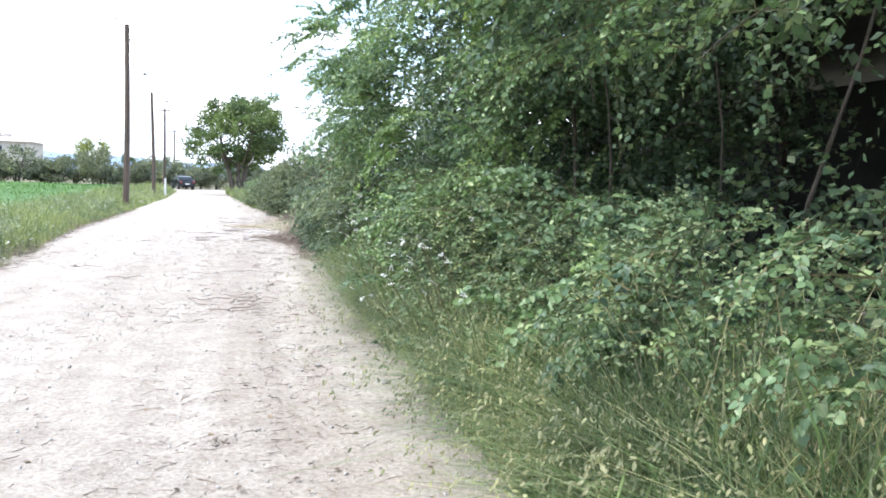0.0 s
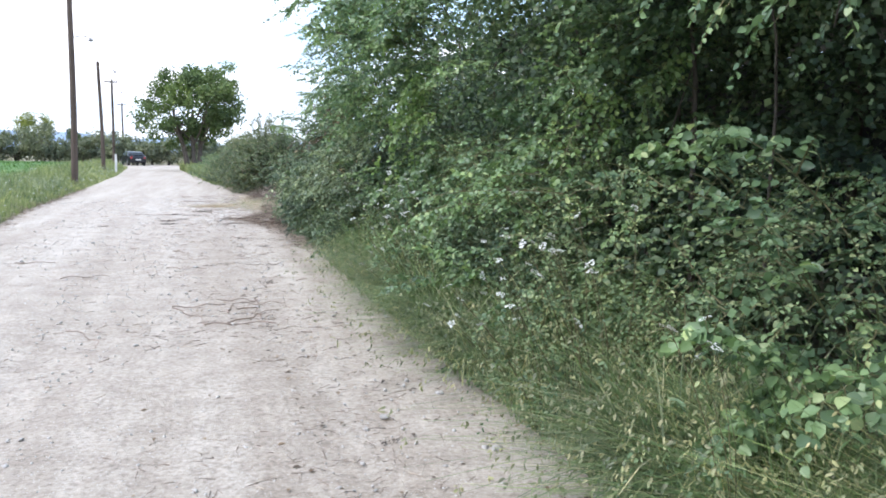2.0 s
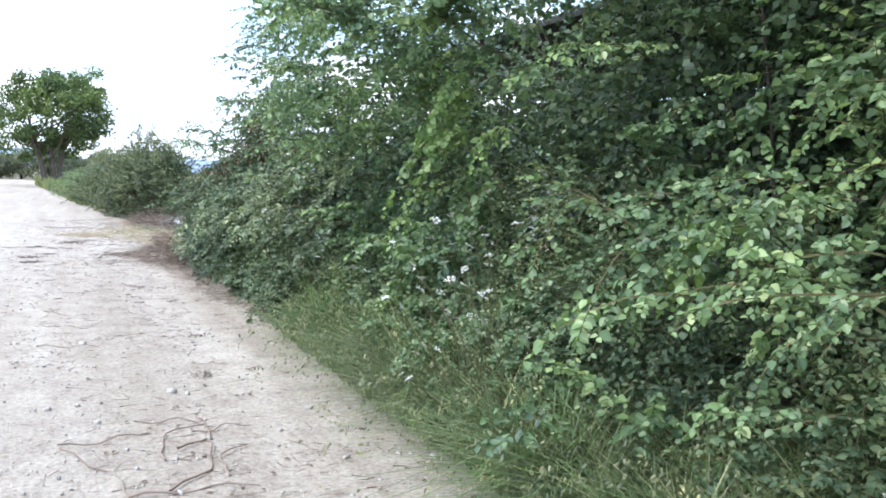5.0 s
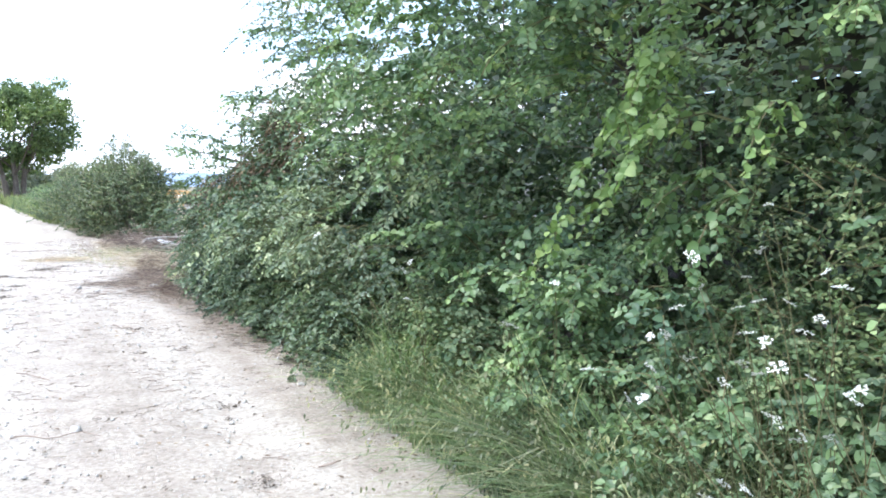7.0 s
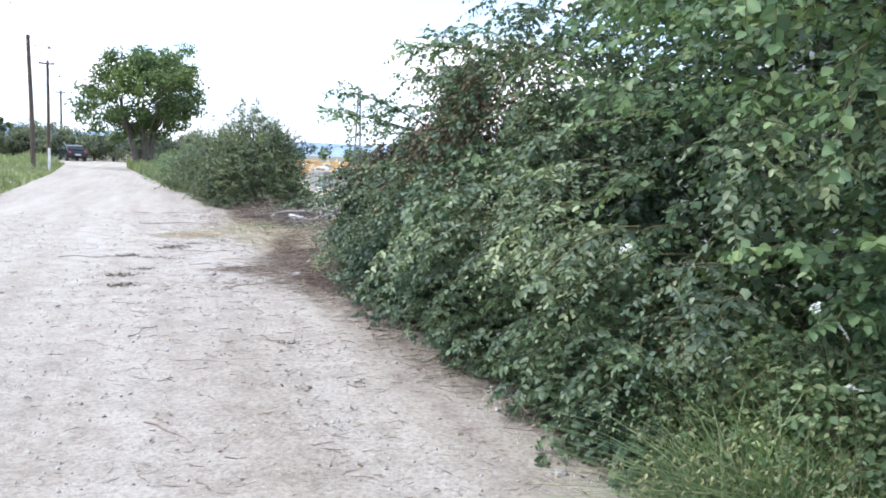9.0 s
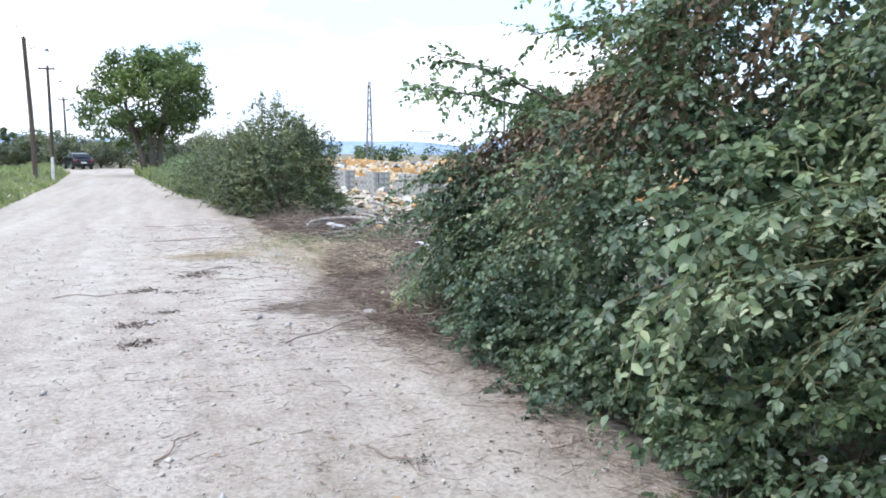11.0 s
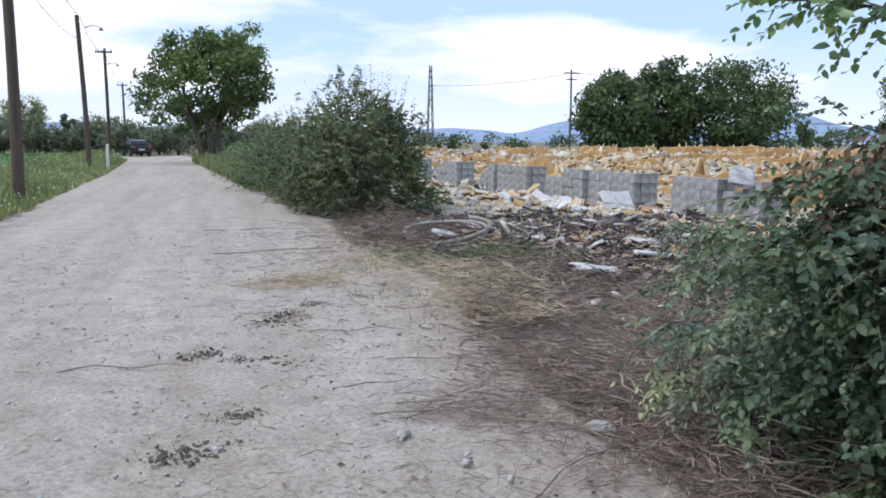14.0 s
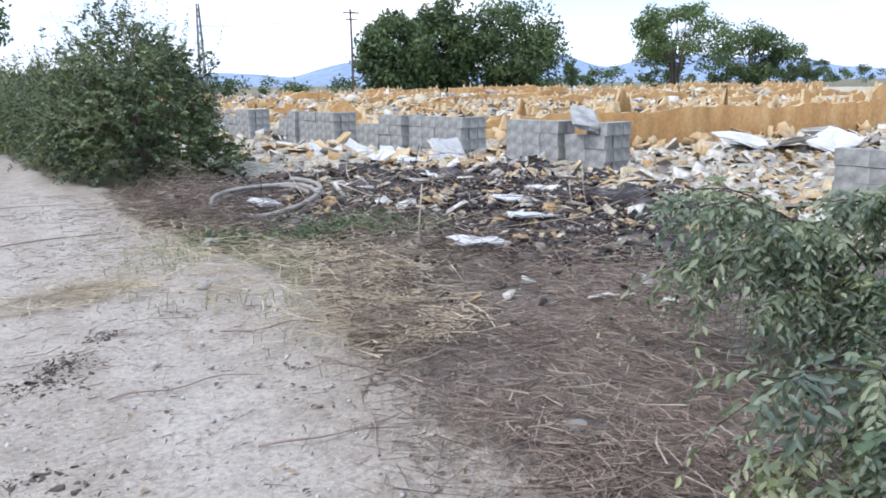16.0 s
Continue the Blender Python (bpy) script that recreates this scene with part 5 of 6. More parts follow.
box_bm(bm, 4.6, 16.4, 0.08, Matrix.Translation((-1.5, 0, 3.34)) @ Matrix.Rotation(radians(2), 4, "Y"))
part("roof", from_bm("roof", bm, SHADED_SHEET), shed)
for yy in (-7.5, -3.7, 0.8, 4.5, 7.6):
    for xx in (-2.3, -0.1):
        bm = bmesh.new()
        box_bm(bm, 0.1, 0.1, 3.42, Matrix.Translation((xx, yy, 1.66)), 0.008)
        part("post", from_bm("post", bm, POLE_WOOD), shed)
gable = thing("ruined_gable", (12.85, 23.2, 0), "ruined grey concrete-block gable wall beside the rubble", "wall")


def block_mesh(sx, sy, sz):
    bm = bmesh.new()
    box_bm(bm, sx - 0.002, sy, sz - 0.002, Matrix(), 0.003)
    return from_bm("block", bm, CONCRETE)


bm = bmesh.new()
vs = [bm.verts.new(v) for v in ((-3.68, 0.05, 0), (3.68, 0.05, 0), (3.68, 0.05, 1.55), (0, 0.05, 4.95), (-3.68, 0.05, 1.55))]
f = bm.faces.new(vs)
ext = bmesh.ops.extrude_face_region(bm, geom=[f])
bmesh.ops.translate(bm, verts=[v for v in ext["geom"] if isinstance(v, bmesh.types.BMVert)], vec=(0, 0.1, 0))
bmesh.ops.recalc_face_normals(bm, faces=bm.faces)
wall = part("wall", from_bm("wall", bm, CONCRETE), gable)
course = block_mesh(0.5, 0.12, 0.3)
for r in range(16):
    z = 0.15 + 0.3 * r
    half = 3.62 if z < 1.4 else 3.62 - (z + 0.1 - 1.5) / 0.925
    xs = np.arange(-half + 0.25, half - 0.2, 0.5)
    for x in xs:
        part("block", course, wall, "", (float(x) + (0.0 if r % 2 else 0.02), 0.0, z))
for s in (-1, 1):
    bm = bmesh.new()
    box_bm(bm, 5.05, 0.3, 0.1, Matrix.Translation((s * 1.86, 0.06, 3.3)) @ Matrix.Rotation(s * math.atan2(3.4, 3.68), 4, "Y"), 0.01)
    part("coping", from_bm("coping", bm, CONCRETE), gable)

# ---- rubble field ----
def rubble_z(X, Y):
    e = np.clip((X - edge_right(Y) - 0.2) / 3.0, 0, 1) * np.clip((Y - 19.5) / 3, 0, 1)
    far = np.clip((X - 5.0) / 3.0, 0, 1) * np.clip((Y - 25) / 3.0, 0, 1)
    low = np.clip((X - 9.0) / 0.8, 0, 1) * np.clip((Y - 28.6) / 0.8, 0, 1) * np.clip((32.5 - Y) / 0.8, 0, 1)
    return -0.05 - 0.16 * low + e * (0.07 + 0.05 * vn(X * 1.3, Y * 1.3, 81) + 0.03 * vn(X * 3.7, Y * 3.7, 82)) + far * (0.12 + 0.07 * vn(X * 0.8, Y * 0.8, 83) + 0.06 * vn(X * 2.6, Y * 2.6, 84))


def at_z(x, y):
    return float(rubble_z(np.array([x]), np.array([y]))[0])


sheet("rubble_ground", np.concatenate([np.arange(4.0, 24, 0.2), np.arange(24, 120, 1.5)]), np.concatenate([np.arange(22.5, 46, 0.2), np.arange(46, 100, 1.0)]), lambda X, Y: rubble_z(X, Y) + 0.03 * vn(X * 6, Y * 6, 85) - 0.08 * (Y < 25.6) * (X < 6.3), RUBBLE, "pale soil covered in panel fragments", "ground")
burn = lambda X, Y: np.exp(-(((X - 4.9 - 0.35 * (29 - Y) * 0.2) / 2.1) ** 2 + ((Y - 27.4) / 3.3) ** 2) ** 2)  # noqa: E731
sheet("burnt_patch", np.arange(2.7, 8.2, 0.12), np.arange(23.0, 31.6, 0.12), lambda X, Y: rubble_z(X, Y) + np.where(burn(X, Y) > 0.12 + 0.25 * vn(X * 1.5, Y * 1.5, 86), 0.035 + 0.11 * np.clip(vn(X * 1.6, Y * 1.6, 87), 0, 1) + 0.05 * vn(X * 5, Y * 5, 88), -0.12), ASH, "black burnt ash and charred waste", "ash")
sheet("chaff_patch", np.arange(0.9, 6.0, 0.1), np.arange(13.4, 30.5, 0.1), lambda X, Y: rubble_z(X, Y) + np.where(X > edge_right(Y) + 0.05 + 0.75 * np.exp(-((Y - 25.4) / 1.3) ** 2) + 0.22 * vn(Y * 1.6, X * 0 + 2, 89) + 0.15 * vn(Y * 5, X * 4, 90), 0.012 + 0.05 * np.clip(vn(X * 2.2, Y * 2.2, 91), 0, 1) + 0.018 * vn(X * 4.7, Y * 4.7, 92), -0.12), MULCH, "brown dead plant litter", "litter")


def shard_templates(n, seed):
    """Broken plates: an uneven outline with thickness."""
    g = np.random.default_rng(seed)
    out = []
    for k in range(n):
        m = int(g.integers(4, 7))
        a = np.sort(g.uniform(0, 2 * np.pi, m) * 0.25 + np.linspace(0, 2 * np.pi, m, endpoint=False))
        r = g.uniform(0.35, 0.6, m)
        ring = np.stack([np.cos(a) * r, np.sin(a) * r * g.uniform(0.5, 1), 0 * a], -1)
        th = g.uniform(0.05, 0.16)
        top = ring * g.uniform(0.85, 1.0) + np.array([0, 0, th]) + g.normal(0, 0.012, ring.shape)
        V = np.concatenate([ring, top])
        F = [[m, m + j + 1, m + j + 2] for j in range(m - 2)]
        for j in range(m):
            j2 = (j + 1) % m
            F += [[j, j2, m + j2], [j, m + j2, m + j]]
        out.append((V, np.array(F)))
    return out


SHARDS = shard_templates(14, 3)


def rotations(n, g, tilt):
    yaw, p, r = g.uniform(0, 6.28, n), g.normal(0, tilt, n), g.normal(0, tilt, n)
    cy, sy, cp, sp, cr, sr = np.cos(yaw), np.sin(yaw), np.cos(p), np.sin(p), np.cos(r), np.sin(r)
    R = np.empty((n, 3, 3))
    R[:, 0] = np.stack([cy * cp, cy * sp * sr - sy * cr, cy * sp * cr + sy * sr], -1)
    R[:, 1] = np.stack([sy * cp, sy * sp * sr + cy * cr, sy * sp * cr - cy * sr], -1)
    R[:, 2] = np.stack([-sp, cp * sr, cp * cr], -1)
    return R


def scatter(P, size, g, tilt=0.35, templates=None):
    R = rotations(len(P), g, tilt)
    pool = templates or SHARDS
    which = g.integers(0, len(pool), len(P))
    chunks = []
    for k, (V, F) in enumerate(pool):
        sel = np.flatnonzero(which == k)
        if len(sel):
            W = np.einsum("nij,vj->nvi", R[sel], V) * size[sel, None, None] + P[sel, None]
            chunks.append((W.reshape(-1, 3), (F[None] + (np.arange(len(sel)) * len(V))[:, None, None]).reshape(-1, 3)))
    return join(chunks)


g = np.random.default_rng(12)
n = 12000
y = 22.7 + 73 * g.uniform(0, 1, n) ** 2.3
x = 3.8 + g.uniform(0, 1, n) * (10 + (y - 24) * 1.25) ** 1.0
keep = (g.uniform(0, 1, n) > 0.85 * burn(x, y)) & ((x > 5.0) | (y < 30)) & ((y > 25.5) | (x > 5.8))
x, y = x[keep], y[keep]
size = np.interp(y, [25, 40, 95], [0.15, 0.30, 0.85]) * g.lognormal(0, 0.45, len(x))
size = np.minimum(size, np.interp(y, [25, 40, 95], [0.5, 0.7, 1.5]))
tagged(new("panel_rubble", raw("panel_rubble", *scatter(np.stack([x, y, rubble_z(x, y) + 0.02 + g.uniform(0, 1, len(x)) ** 3 * np.clip((y - 34) / 40, 0, 1) * 0.45], -1), size, g, 0.55), DEBRIS)), "broken white, cream and ochre panel fragments strewn on the ground", "rubble", "", "stuff")
# upright torn pieces among the walls
n = 650
y = 31 + 45 * g.uniform(0, 1, n) ** 1.6
x = 9.0 + g.uniform(0, 1, n) * (12 + (y - 30) * 1.2)
tagged(new("torn_foam_pieces", raw("torn_foam_pieces", *scatter(np.stack([x, y, rubble_z(x, y) + 0.12], -1), np.interp(y, [31, 76], [0.35, 0.8]) * g.lognormal(0, 0.35, n), g, 1.1), FOAM_EDGE)), "upright torn yellow and orange foam pieces", "rubble", "", "stuff")
# charred and pale bits on the burnt patch and the litter
n = 10000
x, y = g.uniform(2.3, 8.2, n), g.uniform(22.2, 31, n)
keep = g.uniform(0, 1, n) < burn(x, y) + 0.10
x, y = x[keep], y[keep]
size = 0.07 * g.lognormal(0, 0.6, len(x))
half = g.uniform(0, 1, len(x)) < 0.62
zz = rubble_z(x, y) + 0.09
tagged(new("charred_bits", raw("charred_bits", *scatter(np.stack([x, y, zz], -1)[half], np.minimum(size[half] * 1.2, 0.17), g, 0.5), ASH)), "black charred scraps", "debris", "", "stuff")
tagged(new("pale_scraps", raw("pale_scraps", *scatter(np.stack([x, y, zz], -1)[~half], size[~half], g, 0.4), DEBRIS)), "pale scraps lying on the ash", "debris", "", "stuff")


# jagged foam-cored walls
def jag_wall(x0, y0, x1, y1, h, seed, teeth, thick=0.12, label="low orange wall with a torn jagged top", whole=False):
    g = np.random.default_rng(seed)
    ln = math.hypot(x1 - x0, y1 - y0)
    n = max(6, int(ln / teeth))
    s = np.sort(np.r_[0, 1, g.uniform(0, 1, n - 1)])
    base = h * (0.85 + 0.2 * vn(s * ln * 0.25, 0 * s, seed))
    base = base * np.where((vn(s * ln * 0.35, 0 * s + 5, seed) > 0.25) & (not whole), 0.6, 1.0)
    top = base + g.exponential(0.10, len(s)) * (g.uniform(0, 1, len(s)) < 0.5) - g.exponential(0.08, len(s))
    top = np.clip(top, 0.25, h + 0.55)
    if whole:
        top = h + 0.05 * vn(s * ln * 0.6, 0 * s, seed) + 0.03 * g.normal(0, 1, len(s))
    d = np.array([x1 - x0, y1 - y0]) / ln
    nx, ny = -d[1] * thick / 2, d[0] * thick / 2
    X, Y = d[0] * s * ln, d[1] * s * ln
    zb = np.full(len(s), -0.2)
    V = np.stack([np.stack([X + nx, Y + ny, zb], -1), np.stack([X + nx, Y + ny, top], -1), np.stack([X - nx, Y - ny, top + g.normal(0, 0.02, len(s))], -1), np.stack([X - nx, Y - ny, zb], -1)], 1).reshape(-1, 3)
    k = np.arange(len(s) - 1)[:, None] * 4
    F = np.concatenate([k + np.array([[0, 4, 5, 1]]), k + np.array([[1, 5, 6, 2]]), k + np.array([[2, 6, 7, 3]]), [[0, 1, 2, 3]], [[len(V) - 4, len(V) - 3, len(V) - 2, len(V) - 1]]])
    idx = np.zeros(len(F))
    idx[len(k):2 * len(k)] = 1
    idx[-2:] = 1
    ob = thing("torn_wall", (x0, y0, at_z(x0, y0)), label, "wall", "torn orange walls")
    part("wall_panel", raw("wall_panel", V, F, [FOAM, FOAM_EDGE], False, idx), ob)
    # loose upright splinters on the top
    m = int(ln * (0.5 if whole else 0.9))
    spl = []
    for q in range(m):
        a = g.uniform(0, 1)
        c = np.array([d[0] * a * ln, d[1] * a * ln, np.interp(a, s, top) - 0.05])
        w, hh = g.uniform(0.06, 0.22), g.uniform(0.12, 0.42)
        e = np.array([d[0], d[1], 0])
        nn = np.array([nx, ny, 0]) * 0.7
        spl.append((np.array([c - e * w + nn, c + e * w + nn, c + e * w * 0.3 + nn + [0, 0, hh], c - e * w - nn, c + e * w - nn, c + e * w * 0.3 - nn + [0, 0, hh]]), np.array([[0, 1, 2], [3, 5, 4], [0, 2, 5], [0, 5, 3], [1, 4, 5], [1, 5, 2]])))
    if spl:
        part("torn_edge", raw("torn_edge", *join(spl), FOAM_EDGE), ob, "pale torn foam splinters", kind="stuff")


jag_wall(9.6, 31.4, 29, 31.3, 0.8, 1, 0.28, label="long low orange foam wall, nearly whole", whole=True)
jag_wall(9.4, 33.4, 16.5, 33.5, 0.7, 21, 0.3)
jag_wall(17.5, 34.0, 26, 34.0, 0.66, 22, 0.28)
jag_wall(9.2, 35.6, 17.5, 35.9, 0.51, 2, 0.35)
jag_wall(19, 35.2, 25, 35.6, 0.85, 3, 0.3)
jag_wall(25.2, 35.4, 42, 35.6, 1.25, 23, 0.32, label="taller torn orange wall with upright fins")
jag_wall(9.0, 40.5, 22, 41, 0.4, 4, 0.4)
jag_wall(25, 40.2, 44, 40.8, 0.5, 5, 0.4)
jag_wall(8.6, 46.5, 20, 47, 0.4, 6, 0.5)
jag_wall(21, 46, 42, 46.5, 0.5, 7, 0.5)
jag_wall(8.5, 53, 26, 54, 0.5, 8, 0.6)
jag_wall(28, 54, 62, 54.5, 0.6, 9, 0.6)
jag_wall(8, 62, 24, 62.5, 0.5, 10, 0.7)
jag_wall(25, 63, 70, 63.5, 0.7, 11, 0.7)
jag_wall(9, 74, 34, 75, 0.86, 12, 0.8)
jag_wall(36, 75, 92, 76, 0.98, 13, 0.8)
jag_wall(9, 90, 50, 91, 0.90, 14, 1.0)
jag_wall(48, 91, 118, 92, 1.02, 15, 1.0)
jag_wall(8.9, 36.5, 9.1, 41, 0.49, 16, 0.4)
jag_wall(17.6, 31.5, 17.8, 35.4, 0.7, 17, 0.35)



def torn_gable(x, y, w, h, seed):
    """A leftover pointed piece of wall."""
    g = np.random.default_rng(seed)
    f = np.array([[-0.5, 0], [0.5, 0], [0.47, 0.3], [0.3, 0.38], [0.22, 0.66], [0.06, 0.95], [-0.04, 1.0], [-0.12, 0.8], [-0.3, 0.62], [-0.42, 0.3]]) * np.array([w, h])
    f = f + g.normal(0, 0.02, f.shape)
    n = len(f)
    V = np.concatenate([np.c_[f[:, 0], 0 * f[:, 0] - 0.07, f[:, 1]], np.c_[f[:, 0] * 0.96, 0 * f[:, 0] + 0.07, f[:, 1] * 0.98]])
    F = [[0, j, j + 1] for j in range(1, n - 1)] + [[n, n + j + 1, n + j] for j in range(1, n - 1)]
    for j in range(n):
        j2 = (j + 1) % n
        F += [[j, n + j, n + j2], [j, n + j2, j2]]
    idx = np.zeros(len(F))
    idx[2 * (n - 2):] = 1
    ob = new("torn_wall_piece", raw("torn_wall_piece", V, F, [FOAM, FOAM_EDGE], False, idx))
    ob.location = (x, y, at_z(x, y) - 0.02)
    tagged(ob, "pointed leftover piece of orange foam wall", "wall", "pointed wall pieces")


for k, (x, y, w, h) in enumerate(((12.75, 31.75, 1.05, 1.32), (15.3, 31.8, 0.55, 0.85), (18.2, 33.2, 0.35, 1.35), (11.7, 32.0, 0.6, 0.95), (10.6, 32.6, 0.5, 1.0), (20.5, 32.0, 0.7, 0.95), (14.2, 33.0, 0.5, 0.95))):
    torn_gable(x, y, w, h, 60 + k)


# concrete-block piers along the near side
BLOCK = block_mesh(0.40, 0.20, 0.20)
HALF = block_mesh(0.20, 0.20, 0.20)


def pier(ya, yb, courses, ret, seed, broken=0, shift=0.0):
    g = np.random.default_rng(seed)
    xa = 8.2 - 0.13 * (ya - 30) + shift
    p = thing("block_pier", (xa, ya, 0.06), "grey hollow concrete-block pier standing in the rubble", "pier", "concrete-block piers")
    p.rotation_euler = (0, 0, math.atan2(yb - ya, -0.13 * (yb - ya)))
    n = max(2, int(round((yb - ya) / 0.40)))
    for c in range(courses):
        m = n - (broken if c >= courses - 1 else 0) - (1 if c == courses - 1 and g.uniform() < 0.5 else 0)
        for k in range(m):
            ob = part("block", BLOCK, p, "", (0.2 + 0.4 * k + (0.0 if c % 2 else 0.02), g.normal(0, 0.012), 0.1 + 0.2 * c))
            ob.rotation_euler = (g.normal(0, 0.006), g.normal(0, 0.006), g.normal(0, 0.01))
        for k in range(ret):
            part("block", HALF, p, "", (0.11 + (0.0 if c % 2 else 0.015), -0.22 - 0.21 * k, 0.1 + 0.2 * c))


for k, (ya, yb, c, r, b) in enumerate(((27.7, 28.5, 4, 2, 0), (28.65, 30.0, 4, 1, 0), (31.0, 32.7, 4, 2, 0), (32.85, 34.45, 4, 2, 1), (35.4, 37.1, 4, 2, 0), (37.2, 38.0, 4, 1, 0), (39.7, 41.3, 4, 2, 1), (42.6, 44.2, 4, 1, 0))):
    pier(ya, yb, c, r, 30 + k, b)
pier(23.6, 24.4, 3, 1, 39, 0, 0.1)


# larger loose boards and slabs
def board(x, y, z, sx, sy, sz, rx, ry, rz, material, label, name="foam_board"):
    g = np.random.default_rng(int(x * 97 + y * 31))
    bm = bmesh.new()
    box_bm(bm, sx, sy, sz)
    bmesh.ops.subdivide_edges(bm, edges=list(bm.edges), cuts=2, use_grid_fill=True)
    for v in bm.verts:
        v.co += Vector((0, 0, 0.06 * sx * noise.noise(v.co * 2.5 + Vector((x, y, 0)))))
        v.co += Vector(g.normal(0, 0.035, 3) * np.array([sx, sy, sz * 0.7]))
    ob = new(name, from_bm(name, bm, material))
    ob.location, ob.rotation_euler = (x, y, z + at_z(x, y)), (rx, ry, rz)
    tagged(ob, label, "board", "loose boards in the rubble")


board(7.35, 30.4, 0.24, 0.8, 0.55, 0.05, 0.9, 0.1, 0.4, WHITE, "white broken slab leaning on the rubble", "white_slab")
g = np.random.default_rng(15)
for x, y, z, sx, sy, rx, ry, rz in ((12.6, 28.3, 0.15, 1.1, 0.6, 0.25, 0.1, 0.3), (13.5, 28.0, 0.18, 1.0, 0.6, -0.2, 0.2, 0.9), (14.4, 27.7, 0.2, 1.1, 0.7, 0.3, -0.2, 0.1), (13.2, 28.8, 0.2, 1.1, 0.6, 0.4, 0.15, -0.3), (11.6, 29.2, 0.1, 0.8, 0.5, 0.2, 0.2, 0.5), (15.4, 28.4, 0.2, 1.0, 0.6, 0.35, 0.1, 1.2)):
    board(x, y, z, sx, sy, 0.06, rx, ry, rz, WHITE, "large crumpled white sheet lying in the rubble", "crumpled_sheet")
board(8.42, 28.2, 0.74, 0.75, 0.4, 0.1, 0.15, -0.3, 0.9, CONCRETE, "broken grey slab tipped on the pier", "tipped_slab")
for k in range(46):
    y = 26.5 + 9.5 * g.uniform() ** 1.3
    x = g.uniform(6.2, 7.4) if k % 3 else g.uniform(9.2, 22)
    if y < 28 and x < 7:
        x += 1.5
    wt = k % 2 == 0
    board(x, y, 0.06, g.uniform(0.3, 0.75), g.uniform(0.15, 0.4), g.uniform(0.03, 0.09), g.normal(0, 0.3), g.normal(0, 0.3), g.uniform(0, 6), WHITE if wt else FOAM_EDGE, "broken white board in the rubble" if wt else "torn yellow foam board in the rubble")
for k, (x, y, a) in enumerate(((4.0, 28.6, 0.5), (4.5, 28.9, 0.8), (4.7, 28.2, 0.3), (3.9, 27.9, 1.2), (5.6, 28.4, 0.2), (6.0, 28.7, 0.35), (5.0, 25.2, 0.1), (5.3, 25.9, 0.2), (3.9, 24.6, 0.1), (6.4, 26.7, 0.3))):
    board(x, y, 0.13, 0.55, 0.10 + 0.02 * k, 0.02, 0.1, 0.12, a, WHITE, "thin white plastic strip on burnt waste", "plastic_strip")

# coil of hose
t = np.linspace(0, 4 * np.pi + 1.2, 110)
pts = np.stack([0.58 * np.cos(t) * (1 + 0.03 * t / 6), 0.72 * np.sin(t) * (1 - 0.02 * t / 6), 0.06 + 0.02 * t / 3 + 0.10 * np.sin(t + 0.8) + 0.02 * np.sin(2.3 * t)], -1)
pts[-14:, 0] += np.linspace(0, 0.35, 14)
ob = new("hose_coil", raw("hose_coil", *tube(pts, np.full(len(pts), 0.03), 8), HOSE, True))
ob.location = (3.1, 27.9, at_z(3.1, 27.9) + 0.06)
tagged(ob, "loose coil of thick grey hose on the litter", "hose")
board(3.0, 27.6, 0.16, 0.4, 0.2, 0.05, 0.3, 0.2, 0.6, WHITE, "crumpled pale plastic sheet inside the hose coil", "plastic_sheet")

# brush and twigs
g = np.random.default_rng(16)


def strands(n, x, y, z, length, radius, flat, seed):
    g = np.random.default_rng(seed)
    a = g.uniform(0, 6.28, n)
    d = np.stack([np.cos(a), np.sin(a), g.normal(0, flat, n)], -1)
    t = np.linspace(0, 1, 3)[None, :, None]
    L = length[:, None, None]
    bend = g.normal(0, 0.25, (n, 1, 3)) * np.array([1, 1, 0.5])
    pts = np.stack([x, y, z], -1)[:, None] + d[:, None] * (t - 0.5) * L + bend * L * (t - 0.5) ** 2
    A = ribbons(pts, radius, unit(np.cross(d, np.tile([0, 0, 1.0], (n, 1)))))
    B = ribbons(pts, radius, np.tile([0, 0, 1.0], (n, 1)))
    return join([A, B])


n = 56000
y = g.uniform(19.3, 30.5, n)
x = edge_right(y) + 0.0 + g.exponential(1.3, n)
keep = (x < 5.5) & (g.uniform(-1.0, 0.7, n) < vn(x * 1.3, y * 1.3, 95)) & (x > edge_right(y) + 0.9 * np.exp(-((y - 25.4) / 1.3) ** 2) * g.uniform(0.5, 1, n)) & (g.uniform(0, 1, n) > 0.7 * burn(x, y))
x, y = x[keep], y[keep]
z = rubble_z(x, y) + g.exponential(0.07, len(x)) * (1 + 0.9 * vn(x * 1.1, y * 1.1, 96)) + 0.045
tagged(new("brush_litter", raw("brush_litter", *strands(len(x), x, y, z, g.uniform(0.05, 0.15, len(x)) * g.uniform(0.8, 2.2, len(x)), g.uniform(0.0016, 0.0046, len(x)), 0.22, 17), TWIG)), "heap of brown dead twigs and stalks", "brushwood", "", "stuff")
n = 420
x, y = g.uniform(3.0, 7.0, n), g.uniform(24.0, 30, n)
z = rubble_z(x, y) + g.uniform(0.03, 0.3, n)
tagged(new("burnt_sticks", raw("burnt_sticks", *strands(n, x, y, z, g.uniform(0.3, 1.0, n), g.uniform(0.003, 0.008, n), 0.4, 18), TWIG)), "tangled charred sticks", "brushwood", "", "stuff")


